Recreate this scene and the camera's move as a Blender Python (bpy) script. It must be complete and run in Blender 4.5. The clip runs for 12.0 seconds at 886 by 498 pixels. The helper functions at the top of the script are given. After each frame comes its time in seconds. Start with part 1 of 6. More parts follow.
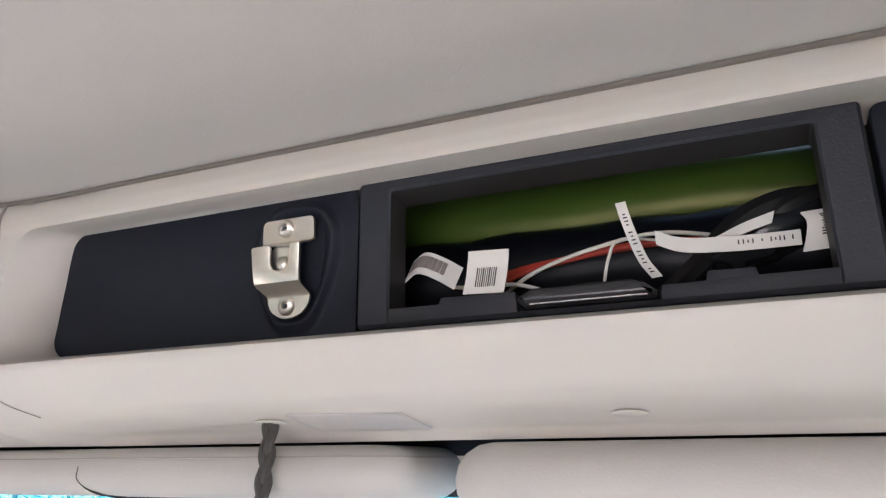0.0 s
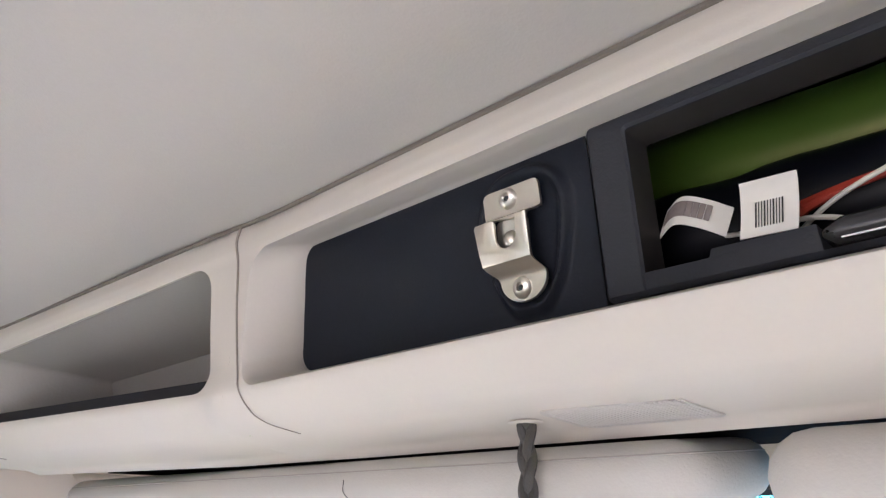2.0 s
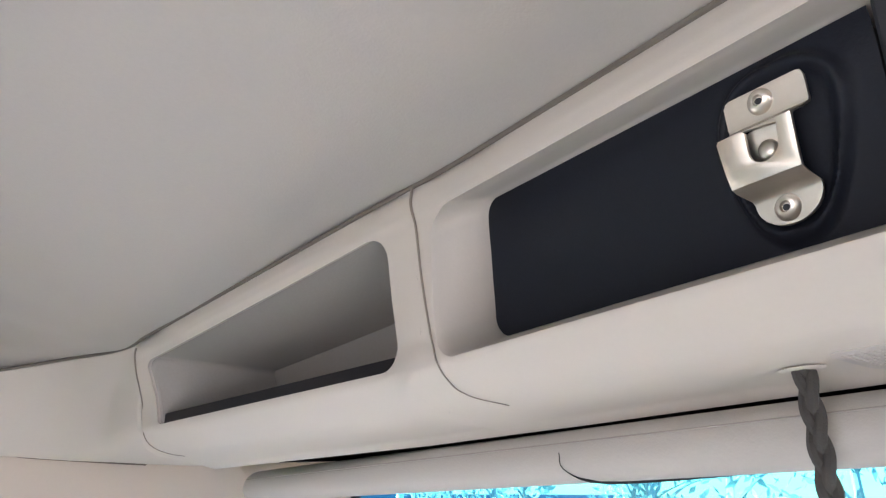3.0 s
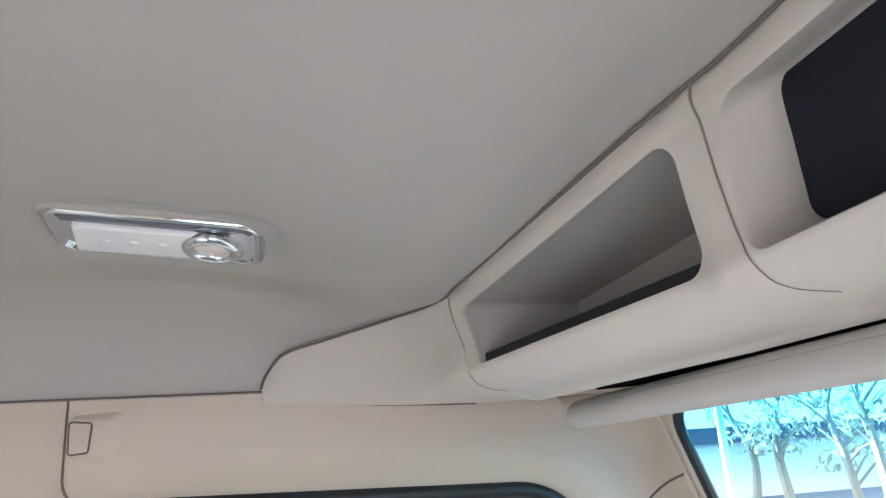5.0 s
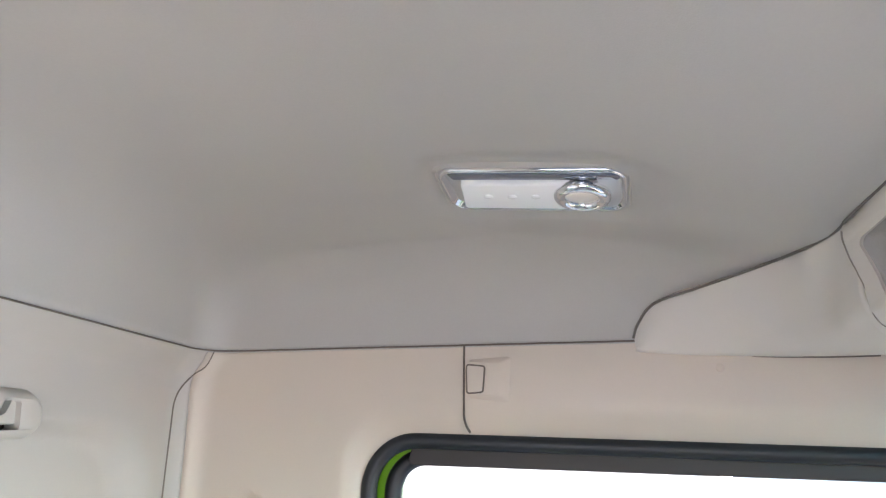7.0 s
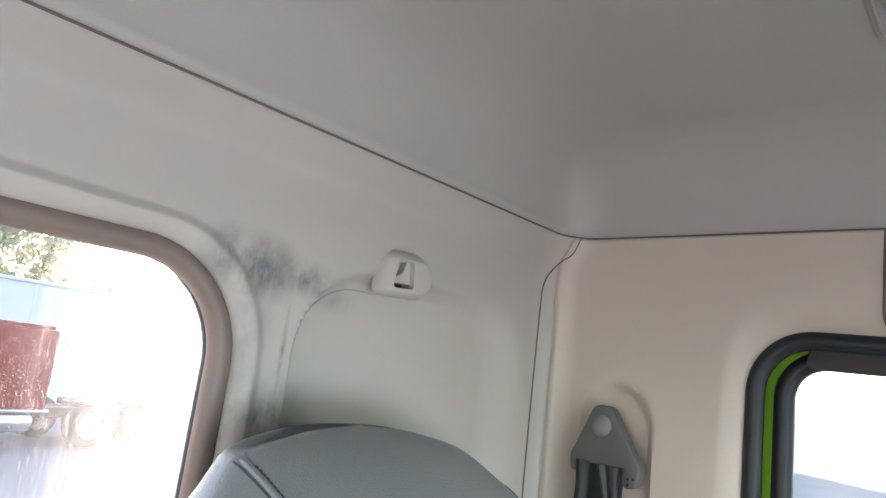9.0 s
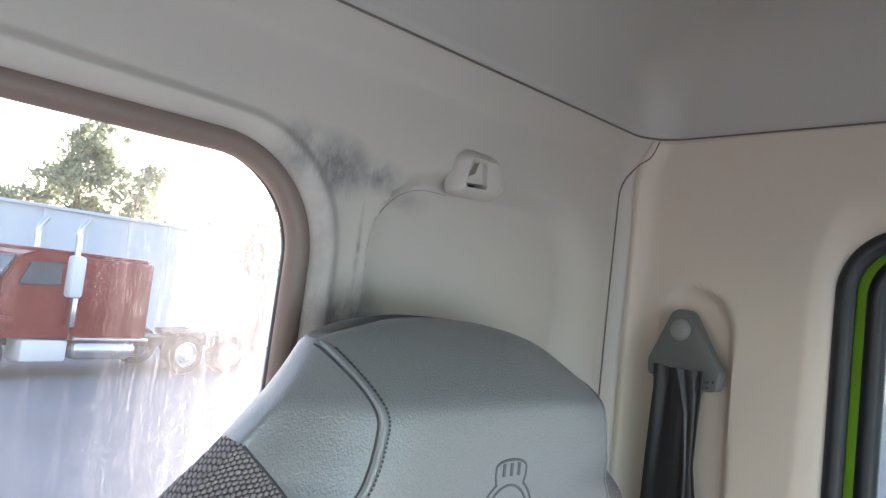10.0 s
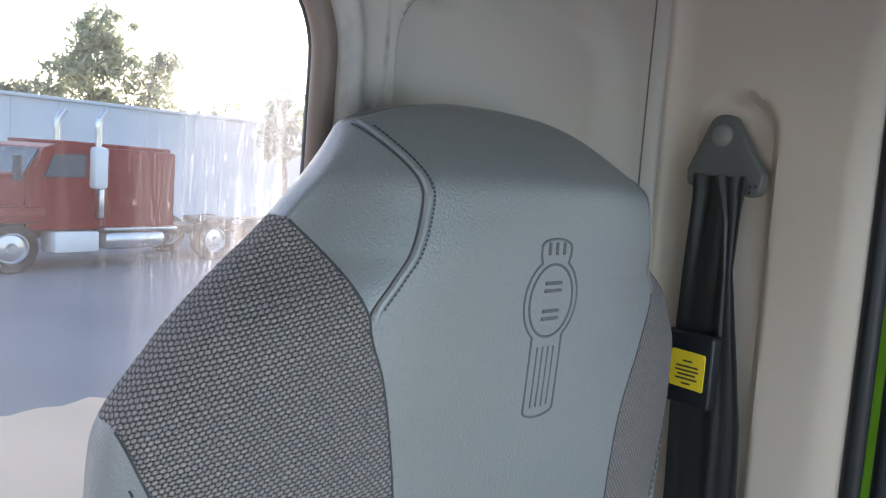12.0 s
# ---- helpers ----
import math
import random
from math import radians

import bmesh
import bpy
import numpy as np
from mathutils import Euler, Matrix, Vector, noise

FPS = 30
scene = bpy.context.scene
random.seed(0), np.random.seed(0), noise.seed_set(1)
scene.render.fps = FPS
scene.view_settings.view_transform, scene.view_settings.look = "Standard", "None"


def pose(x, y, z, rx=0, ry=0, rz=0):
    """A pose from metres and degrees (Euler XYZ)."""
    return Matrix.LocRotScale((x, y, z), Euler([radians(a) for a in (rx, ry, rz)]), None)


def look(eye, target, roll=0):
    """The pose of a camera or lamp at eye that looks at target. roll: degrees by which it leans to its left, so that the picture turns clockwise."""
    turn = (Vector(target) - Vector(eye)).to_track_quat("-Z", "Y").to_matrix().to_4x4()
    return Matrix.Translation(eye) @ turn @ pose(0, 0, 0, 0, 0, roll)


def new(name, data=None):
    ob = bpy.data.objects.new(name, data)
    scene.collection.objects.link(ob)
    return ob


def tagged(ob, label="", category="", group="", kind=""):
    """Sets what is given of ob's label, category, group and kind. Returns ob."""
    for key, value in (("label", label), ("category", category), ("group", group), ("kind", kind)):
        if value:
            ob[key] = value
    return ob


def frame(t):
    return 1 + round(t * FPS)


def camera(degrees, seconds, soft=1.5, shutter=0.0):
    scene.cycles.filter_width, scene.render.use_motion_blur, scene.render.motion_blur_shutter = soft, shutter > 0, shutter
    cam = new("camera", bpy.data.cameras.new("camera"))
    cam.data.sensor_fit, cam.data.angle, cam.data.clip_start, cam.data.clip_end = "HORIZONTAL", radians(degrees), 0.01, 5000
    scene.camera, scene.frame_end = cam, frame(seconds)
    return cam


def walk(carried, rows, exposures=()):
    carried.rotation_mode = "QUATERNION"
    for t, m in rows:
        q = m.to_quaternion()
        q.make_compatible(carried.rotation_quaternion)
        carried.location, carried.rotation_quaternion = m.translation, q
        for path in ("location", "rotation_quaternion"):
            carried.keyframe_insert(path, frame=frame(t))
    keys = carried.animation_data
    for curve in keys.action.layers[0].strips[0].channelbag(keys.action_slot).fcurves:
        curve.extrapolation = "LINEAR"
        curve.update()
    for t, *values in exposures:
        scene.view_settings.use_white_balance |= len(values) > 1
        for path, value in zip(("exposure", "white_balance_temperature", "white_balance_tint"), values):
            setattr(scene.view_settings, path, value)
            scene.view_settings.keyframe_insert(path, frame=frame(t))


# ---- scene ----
cam = camera(63.3, 12.0, 1.3)
PATH = [
    (0, (0.145, 0.095, 2.439), (-0.606, 1.757, 3.261), 3.3),
    (0.5, (0.148, 0.116, 2.443), (-0.812, 1.659, 3.277), 4.6),
    (1, (0.14, 0.136, 2.445), (-0.975, 1.576, 3.272), 4.7),
    (1.5, (0.129, 0.147, 2.45), (-1.091, 1.51, 3.257), 4.0),
    (2, (0.116, 0.146, 2.452), (-1.194, 1.448, 3.219), 2.6),
    (2.5, (0.1, 0.142, 2.45), (-1.294, 1.36, 3.208), 1.7),
    (3, (0.045, 0.137, 2.457), (-1.457, 1.263, 3.147), -0.9),
    (3.5, (-0.009, 0.135, 2.457), (-1.611, 1.151, 3.093), -3.8),
    (5.5, (0.053, 0.121, 2.439), (-1.849, 0.355, 3.012), -3.2),
    (6, (0.046, 0.108, 2.437), (-1.87, 0.12, 3.011), -2.8),
    (6.5, (0.049, 0.112, 2.42), (-1.856, -0.118, 2.984), -1.1),
    (8.5, (0.005, 0.059, 2.353), (-1.559, -1.09, 2.836), 6.2),
    (9, (-0.004, 0.045, 2.341), (-1.483, -1.255, 2.693), 7.0),
    (9.5, (-0.007, 0.048, 2.328), (-1.421, -1.346, 2.573), 7.1),
    (10, (-0.014, 0.043, 2.31), (-1.384, -1.407, 2.454), 6.7),
    (10.5, (-0.02, 0.036, 2.296), (-1.378, -1.431, 2.358), 6.3),
    (11, (-0.024, 0.037, 2.282), (-1.377, -1.436, 2.262), 5.7),
    (11.5, (-0.028, 0.032, 2.259), (-1.379, -1.439, 2.158), 5.0),
    (12, (-0.02, 0.027, 2.24), (-1.367, -1.439, 2.045), 4.2),
]
walk(cam, [(t, look(eye, target, roll)) for t, eye, target, roll in PATH],
     [(0, 3.59, 6550, 25), (1.5, 3.67, 6600, 26), (2.5, 3.56, 6600, 25), (3.7, 3.33, 6500, 23), (5.5, 3.21, 6450, 23), (6.5, 3.36, 6450, 23), (8.5, 2.91, 6500, 22), (9.5, 2.54, 6350, 23), (10.5, 2.09, 6250, 22), (12, 1.83, 6100, 23)])

# ---- world and light ----
SUN_EL, SUN_AZ = 10.5, 222.0      # azimuth clockwise from +y (ahead of the cab)
world = bpy.data.worlds.new("world")
scene.world = world
world.use_nodes = True
wn = world.node_tree
sky = wn.nodes.new("ShaderNodeTexSky")
sky.sky_type = "NISHITA"
sky.sun_disc = False
sky.sun_elevation = radians(SUN_EL)
sky.sun_rotation = radians(SUN_AZ)
sky.dust_density = 1.0
wn.nodes["Background"].inputs[1].default_value = 0.15
wn.links.new(sky.outputs[0], wn.nodes["Background"].inputs[0])

az, el = radians(SUN_AZ), radians(SUN_EL)
sun_dir = Vector((math.sin(az) * math.cos(el), math.cos(az) * math.cos(el), math.sin(el)))
sun_data = bpy.data.lights.new("sun", "SUN")
sun_data.energy, sun_data.angle, sun_data.color = 5.0, radians(0.5), (1.0, 0.90, 0.76)
sun = new("sun", sun_data)
sun.matrix_world = look((20 * sun_dir)[:], (0, 0, 2))


def window_lamp(name, eye, target, w, h, watts, color, spread=180):
    """Daylight that enters by a window opening."""
    data = bpy.data.lights.new(name, "AREA")
    data.spread = radians(spread)
    data.shape, data.size, data.size_y, data.energy, data.color = "RECTANGLE", w, h, watts, color
    ob = new(name, data)
    ob.matrix_world = look(eye, target)
    return ob


window_lamp("daylight_windscreen", (0.12, 0.90, 2.02), (0.05, -0.5, 1.52), 1.15, 0.42, 1.82, (0.94, 0.97, 1.0), 104)
window_lamp("daylight_driver_window", (-0.84, 0.22, 1.98), (0, 0.10, 1.9), 0.65, 0.45, 0.12, (0.98, 0.98, 1.0), 140)
window_lamp("daylight_passenger_window", (0.84, 0.06, 2.02), (-0.15, -0.22, 1.93), 0.6, 0.5, 0.40, (1.0, 0.985, 0.97), 118)
window_lamp("daylight_rear_window", (0.12, -0.475, 2.13), (0.08, 0.4, 1.9), 0.40, 0.48, 0.15, (1.0, 0.98, 0.95), 120)

# ---- helpers for building ----
# The cab is drawn in a drafting unit of 0.78 m, with its datum 2.7 units up at 2.35 m above the yard.
UNIT, DATUM, GROUND_DATUM = 0.78, 2.7, 2.35


def metres(p):
    return Vector((p[0] * UNIT, p[1] * UNIT, GROUND_DATUM + (p[2] - DATUM) * UNIT))


def thing(name, label, category, at=(0, 0, 0), group="", kind="", cab=True):
    ob = new(name)
    ob.location = metres(at) if cab else Vector(at)
    ob.empty_display_size = 0.05
    return tagged(ob, label, category, group, kind)


def place_of(ob):
    return Vector((0, 0, 0)) if ob is None else ob.location + place_of(ob.parent)


def part(name, bm, material, parent=None, label="", smooth=True, cab=True, angle=40):
    """Links a bmesh, drawn in world places, as one mesh object."""
    base = place_of(parent)
    for v in bm.verts:
        v.co = (metres(v.co) if cab else v.co) - base
    bm.normal_update()
    me = bpy.data.meshes.new(name)
    bm.to_mesh(me)
    bm.free()
    me.materials.append(material)
    if smooth:
        for p in me.polygons:
            p.use_smooth = True
        me.set_sharp_from_angle(angle=radians(angle))
    ob = new(name, me)
    ob.parent = parent
    if label:
        ob["label"] = label
    return ob


def structure(name, bm, material, label, category, cab=True, thick=0.0, angle=40):
    ob = part(name, bm, material, None, "", True, cab, angle)
    if thick:
        m = ob.modifiers.new("thickness", "SOLIDIFY")
        m.thickness, m.offset = thick, -1
    return tagged(ob, label, category, kind="structure")


def towards(bm, p):
    """Turns the faces of an open sheet to look at p."""
    p = Vector(p)
    bm.normal_update()
    s = sum((p - f.calc_center_median()).dot(f.normal) * f.calc_area() for f in bm.faces)
    if s < 0:
        bmesh.ops.reverse_faces(bm, faces=bm.faces[:])
    return bm


def grid(bm, fn, nu, nv, closed=False):
    """A sheet of quads: fn(i / nu, j / nv) gives a place."""
    cols = nu if closed else nu + 1
    v = [[bm.verts.new(fn(i / nu, j / nv)) for j in range(nv + 1)] for i in range(cols)]
    for i in range(nu):
        a, b = v[i], v[(i + 1) % cols]
        for j in range(nv):
            bm.faces.new((a[j], b[j], b[j + 1], a[j + 1]))
    return v


def bridge(bm, loops, closed=True, cap_first=False, cap_last=False):
    """Joins equal-length rows of places with quads."""
    rows = [[bm.verts.new(p) for p in loop] for loop in loops]
    n = len(rows[0])
    for a, b in zip(rows, rows[1:]):
        for i in range(n if closed else n - 1):
            j = (i + 1) % n
            bm.faces.new((a[i], a[j], b[j], b[i]))
    if cap_first:
        bm.faces.new(rows[0][::-1])
    if cap_last:
        bm.faces.new(rows[-1])
    return rows


def solid(bm):
    bmesh.ops.recalc_face_normals(bm, faces=bm.faces[:])
    return bm


def rounded(points, radii, seg=8):
    """A polygon in 2D with rounded corners."""
    out, n = [], len(points)
    if not hasattr(radii, "__len__"):
        radii = [radii] * n
    for i in range(n):
        p, a, b = Vector(points[i]), Vector(points[i - 1]), Vector(points[(i + 1) % n])
        da, db = (a - p).normalized(), (b - p).normalized()
        half = math.acos(max(-1, min(1, da.dot(db)))) / 2
        r = min(radii[i], 0.49 * min((a - p).length, (b - p).length) * math.tan(half))
        cut = r / math.tan(half)
        c = p + (da + db).normalized() * (r / math.sin(half))
        s, e = p + da * cut - c, p + db * cut - c
        turn = s.angle_signed(e)
        for k in range(seg + 1):
            t = -turn * k / seg
            out.append(Vector((c.x + s.x * math.cos(t) - s.y * math.sin(t), c.y + s.x * math.sin(t) + s.y * math.cos(t))))
    return out


def shrunk(loop, d):
    """A 2D loop moved inwards by d (outwards: minus)."""
    n, out = len(loop), []
    area = sum(loop[i].x * loop[(i + 1) % n].y - loop[(i + 1) % n].x * loop[i].y for i in range(n))
    side = 1 if area > 0 else -1
    for i in range(n):
        t = Vector((0, 0))
        for k in (1, 2, 3):
            t = loop[(i + k) % n] - loop[i - k]
            if t.length > 1e-6:
                break
        t.normalize()
        out.append(loop[i] + side * d * Vector((-t.y, t.x)))
    return out


def plate(bm, loop, put, front, back, bevel=0.002, steps=3):
    """A plate with a bevelled front: put(a, b, depth) gives the place; depth grows away from the viewer."""
    rows = []
    for k in range(steps + 1):
        t = math.pi / 2 * k / steps
        rows.append([put(p.x, p.y, front + bevel * (1 - math.cos(t)) if k else front) for p in shrunk(loop, bevel * (1 - math.sin(t)))])
    rows.append([put(p.x, p.y, back) for p in loop])
    bridge(bm, rows, True, True, True)
    return solid(bm)


def holed(bm, outer, hole, put, rings=10, lips=(), roll=None):
    """A sheet from a polygon outline to a hole in it; lips: (inset into the hole, depth) rows that follow its edge; roll: depth by the distance from the hole."""
    n = len(hole)
    c = sum(hole, Vector((0, 0))) / n
    m = len(outer)

    def meet(d):
        best = None
        for i in range(m):
            a, b = Vector(outer[i]) - c, Vector(outer[(i + 1) % m]) - c
            e = b - a
            den = d.x * e.y - d.y * e.x
            if abs(den) < 1e-12:
                continue
            t, s = (a.x * e.y - a.y * e.x) / den, (a.x * d.y - a.y * d.x) / den
            if t > 0 and -1e-6 <= s <= 1 + 1e-6 and (best is None or t < best):
                best = t
        return c + d * best

    ends = [meet(p - c) for p in hole]
    for q in outer:
        q = Vector(q)
        k = min(range(n), key=lambda i: (ends[i] - q).length)
        ends[k] = q
    rows = []
    for r in range(rings + 1):
        t = (r / rings) ** 0.85
        rows.append([put(e.x + (p.x - e.x) * t, e.y + (p.y - e.y) * t, roll((p - e).length * (1 - t)) if roll else 0) for e, p in zip(ends, hole)])
    for inset, depth in lips:
        rows.append([put(p.x, p.y, depth) for p in shrunk(hole, inset)])
    bridge(bm, rows)


def spline(points, n):
    """n + 1 places along a smooth curve through the points."""
    pts = [Vector(p) for p in points]
    pts = [2 * pts[0] - pts[1]] + pts + [2 * pts[-1] - pts[-2]]
    out, m = [], len(pts) - 3
    for k in range(n + 1):
        t = k / n * m
        i = min(int(t), m - 1)
        t -= i
        a, b, c, d = pts[i:i + 4]
        out.append(0.5 * ((2 * b) + (c - a) * t + (2 * a - 5 * b + 4 * c - d) * t * t + (3 * b - a - 3 * c + d) * t ** 3))
    return out


def tube(bm, pts, r, sides=8, closed=False, flat=1.0):
    """A tube along places; r may be a function of the share of the way."""
    pts = [Vector(p) for p in pts]
    n, rows, up = len(pts), [], None
    for i, p in enumerate(pts):
        t = (pts[(i + 1) % n] - pts[i - 1]) if closed else (pts[min(i + 1, n - 1)] - pts[max(i - 1, 0)])
        t.normalize()
        if up is None:
            up = t.orthogonal().normalized()
        up = (up - t * up.dot(t)).normalized()
        w = t.cross(up)
        rr = r(i / (n - 1)) if callable(r) else r
        rows.append([p + rr * (math.cos(2 * math.pi * k / sides) * up + flat * math.sin(2 * math.pi * k / sides) * w) for k in range(sides)])
    if closed:
        rows.append(rows[0])
    bridge(bm, rows, True, not closed, not closed)
    if closed:
        bmesh.ops.remove_doubles(bm, verts=bm.verts[:], dist=1e-6)
    return bm


def ribbon(bm, pts, sides, width, thick=0.0008):
    """A thin strap along places, spread along the side vectors."""
    rows = []
    for i, p in enumerate(pts):
        p, s = Vector(p), Vector(sides[i] if isinstance(sides, list) else sides).normalized()
        t = (Vector(pts[min(i + 1, len(pts) - 1)]) - Vector(pts[max(i - 1, 0)])).normalized()
        n = t.cross(s).normalized() * thick
        s = s * width / 2
        rows.append([p - s - n, p + s - n, p + s + n, p - s + n])
    bridge(bm, rows, True, True, True)
    return solid(bm)


def block(bm, x0, x1, y0, y1, z0, z1, bevel=0.0, seg=2):
    m = Matrix.Translation(((x0 + x1) / 2, (y0 + y1) / 2, (z0 + z1) / 2)) @ Matrix.Diagonal((x1 - x0, y1 - y0, z1 - z0, 1))
    made = bmesh.ops.create_cube(bm, size=1, matrix=m)["verts"]
    if bevel:
        edges = {e for v in made for e in v.link_edges}
        bmesh.ops.bevel(bm, geom=list(edges), offset=bevel, segments=seg, affect="EDGES", profile=0.5)
    return bm


def ball(bm, c, r, squash=(1, 1, 1), u=12, v=8):
    bmesh.ops.create_uvsphere(bm, u_segments=u, v_segments=v, radius=r, matrix=Matrix.Translation(c) @ Matrix.Diagonal((*squash, 1)))
    return bm


def smooth(a, b, x):
    t = max(0.0, min(1.0, (x - a) / (b - a)))
    return t * t * (3 - 2 * t)


def along(rows, z):
    """Interpolates rows of (z, value ...) that fall or rise in z."""
    rows = sorted(rows)
    if z <= rows[0][0]:
        return rows[0][1:]
    for a, b in zip(rows, rows[1:]):
        if z <= b[0]:
            t = (z - a[0]) / (b[0] - a[0])
            return tuple(p + (q - p) * t for p, q in zip(a[1:], b[1:]))
    return rows[-1][1:]


def flowing(rows, z):
    """As along(), but smooth through the rows."""
    rows = sorted(rows)
    if z <= rows[0][0] or z >= rows[-1][0]:
        return along(rows, z)
    i = max(k for k in range(len(rows) - 1) if rows[k][0] <= z)
    a, b = rows[i], rows[i + 1]
    p, q = rows[max(i - 1, 0)], rows[min(i + 2, len(rows) - 1)]
    d = b[0] - a[0]
    t = (z - a[0]) / d
    out = []
    for k in range(1, len(a)):
        ma, mb = (b[k] - p[k]) / (b[0] - p[0]) * d, (q[k] - a[k]) / (q[0] - a[0]) * d
        out.append((2 * t ** 3 - 3 * t * t + 1) * a[k] + (t ** 3 - 2 * t * t + t) * ma + (3 * t * t - 2 * t ** 3) * b[k] + (t ** 3 - t * t) * mb)
    return tuple(out)


# ---- materials ----
def material(name, color, rough=0.5, metal=0.0, vary=0.06, scale=6.0, grain=0.0, grain_scale=400.0, bump=0.0, bump_scale=500.0, spec=0.5, rough_vary=0.08, coat=0.0):
    """A surface with slow and fine variation of colour and roughness and fine relief, in metres."""
    m = bpy.data.materials.new(name)
    m.use_nodes = True
    nt = m.node_tree
    b = nt.nodes["Principled BSDF"]
    b.inputs["Roughness"].default_value = rough
    b.inputs["Metallic"].default_value = metal
    b.inputs["Specular IOR Level"].default_value = spec
    b.inputs["Coat Weight"].default_value = coat
    geo = nt.nodes.new("ShaderNodeNewGeometry")
    slow = nt.nodes.new("ShaderNodeTexNoise")
    slow.inputs["Scale"].default_value, slow.inputs["Detail"].default_value = scale, 5
    fine = nt.nodes.new("ShaderNodeTexNoise")
    fine.inputs["Scale"].default_value, fine.inputs["Detail"].default_value = grain_scale, 2
    for n in (slow, fine):
        nt.links.new(geo.outputs["Position"], n.inputs["Vector"])
    both = nt.nodes.new("ShaderNodeMath")
    both.operation = "MULTIPLY_ADD"
    both.inputs[1].default_value = grain
    nt.links.new(fine.outputs["Fac"], both.inputs[0])
    sl = nt.nodes.new("ShaderNodeMath")
    sl.operation = "MULTIPLY_ADD"
    sl.inputs[1].default_value, sl.inputs[2].default_value = 2 * vary, 1 - vary - grain / 2
    nt.links.new(slow.outputs["Fac"], sl.inputs[0])
    nt.links.new(sl.outputs[0], both.inputs[2])
    mul = nt.nodes.new("ShaderNodeVectorMath")
    mul.operation = "SCALE"
    mul.inputs[0].default_value = color
    nt.links.new(both.outputs[0], mul.inputs["Scale"])
    nt.links.new(mul.outputs[0], b.inputs["Base Color"])
    rv = nt.nodes.new("ShaderNodeMath")
    rv.operation = "MULTIPLY_ADD"
    rv.inputs[1].default_value, rv.inputs[2].default_value = 2 * rough_vary, rough - rough_vary
    nt.links.new(slow.outputs["Fac"], rv.inputs[0])
    nt.links.new(rv.outputs[0], b.inputs["Roughness"])
    if bump:
        bn = nt.nodes.new("ShaderNodeTexNoise")
        bn.inputs["Scale"].default_value, bn.inputs["Detail"].default_value = bump_scale, 3
        nt.links.new(geo.outputs["Position"], bn.inputs["Vector"])
        bu = nt.nodes.new("ShaderNodeBump")
        bu.inputs["Strength"].default_value, bu.inputs["Distance"].default_value = bump, 0.0006
        nt.links.new(bn.outputs["Fac"], bu.inputs["Height"])
        nt.links.new(bu.outputs[0], b.inputs["Normal"])
    return m


HEADLINER = material("headliner_vinyl", (0.43, 0.405, 0.38), 0.5, vary=0.05, grain=0.06, bump=0.25, bump_scale=700)
CONSOLE = material("console_plastic", (0.585, 0.54, 0.495), 0.55, vary=0.04, grain=0.04, bump=0.1, bump_scale=900)
TRIM = material("trim_plastic", (0.57, 0.485, 0.41), 0.4, vary=0.05, grain=0.04, bump=0.25, bump_scale=900)
# Console plastic darkened for the shade inside the shelves; visor edges use it too.
DARKENED_PLASTIC = material("darkened_plastic", (0.355, 0.333, 0.311), 0.8, vary=0.05, grain=0.08, bump=0.3)
BLACK = material("black_plastic", (0.011, 0.0135, 0.021), 0.5, spec=0.20, vary=0.1, grain=0.15, bump=0.2, bump_scale=900)
FRAME_BLACK = material("frame_plastic", (0.024, 0.026, 0.033), 0.5, spec=0.35, vary=0.1, grain=0.1, bump=0.3, bump_scale=900)
RUBBER = material("rubber", (0.012, 0.014, 0.018), 0.45, vary=0.15, grain=0.1, bump=0.15)
GASKET = material("window_gasket", (0.18, 0.13, 0.11), 0.5, vary=0.15, grain=0.1, bump=0.15)
MAT_DARK = material("shelf_mat", (0.013, 0.012, 0.016), 0.9, vary=0.1, grain=0.2)
SEAM = material("seam_gap", (0.15, 0.12, 0.10), 0.8, vary=0.2)
STEEL = material("brushed_steel", (0.72, 0.67, 0.60), 0.32, metal=1.0, vary=0.08, grain=0.08, bump=0.15, bump_scale=300)
CHROME = material("chrome", (0.85, 0.86, 0.88), 0.06, metal=1.0, vary=0.03, rough_vary=0.02)
GREEN = material("green_paint", (0.20, 0.46, 0.03), 0.25, vary=0.05, coat=0.6, rough_vary=0.05)
# Green paint darkened for its shaded place; the yellow specular tint paints a warm highlight.
DUCT_GREEN = material("duct_green", (0.060, 0.115, 0.020), 0.32, vary=0.1, rough_vary=0.05)
DUCT_GREEN.node_tree.nodes["Principled BSDF"].inputs["Specular Tint"].default_value = (1.0, 0.85, 0.45, 1)
JOINT_AND_CREASE = material("joint_and_crease", (0.27, 0.235, 0.205), 0.8, vary=0.15)
GAP_SHADE = material("gap_shade", (0.012, 0.012, 0.014), 0.95, spec=0.05, vary=0.2)
HOOK_PLASTIC = material("hook_plastic", (0.47, 0.43, 0.39), 0.5, vary=0.04, grain=0.04, bump=0.15, bump_scale=900)
LAMP_PAD = material("lamp_pad", (0.50, 0.475, 0.455), 0.45, vary=0.04)
PAPER = material("label_paper", (0.80, 0.78, 0.74), 0.6, vary=0.04, grain=0.05)
INK = material("label_ink", (0.03, 0.03, 0.03), 0.6)
WIRE_RED = material("wire_red", (0.45, 0.05, 0.03), 0.4)
WIRE_WHITE = material("wire_white", (0.75, 0.72, 0.66), 0.4)
WIRE_BLACK = material("wire_black", (0.015, 0.015, 0.016), 0.3)
CORD = material("braided_cord", (0.055, 0.05, 0.046), 0.7, vary=0.2, grain=0.3, bump=0.5, bump_scale=900)
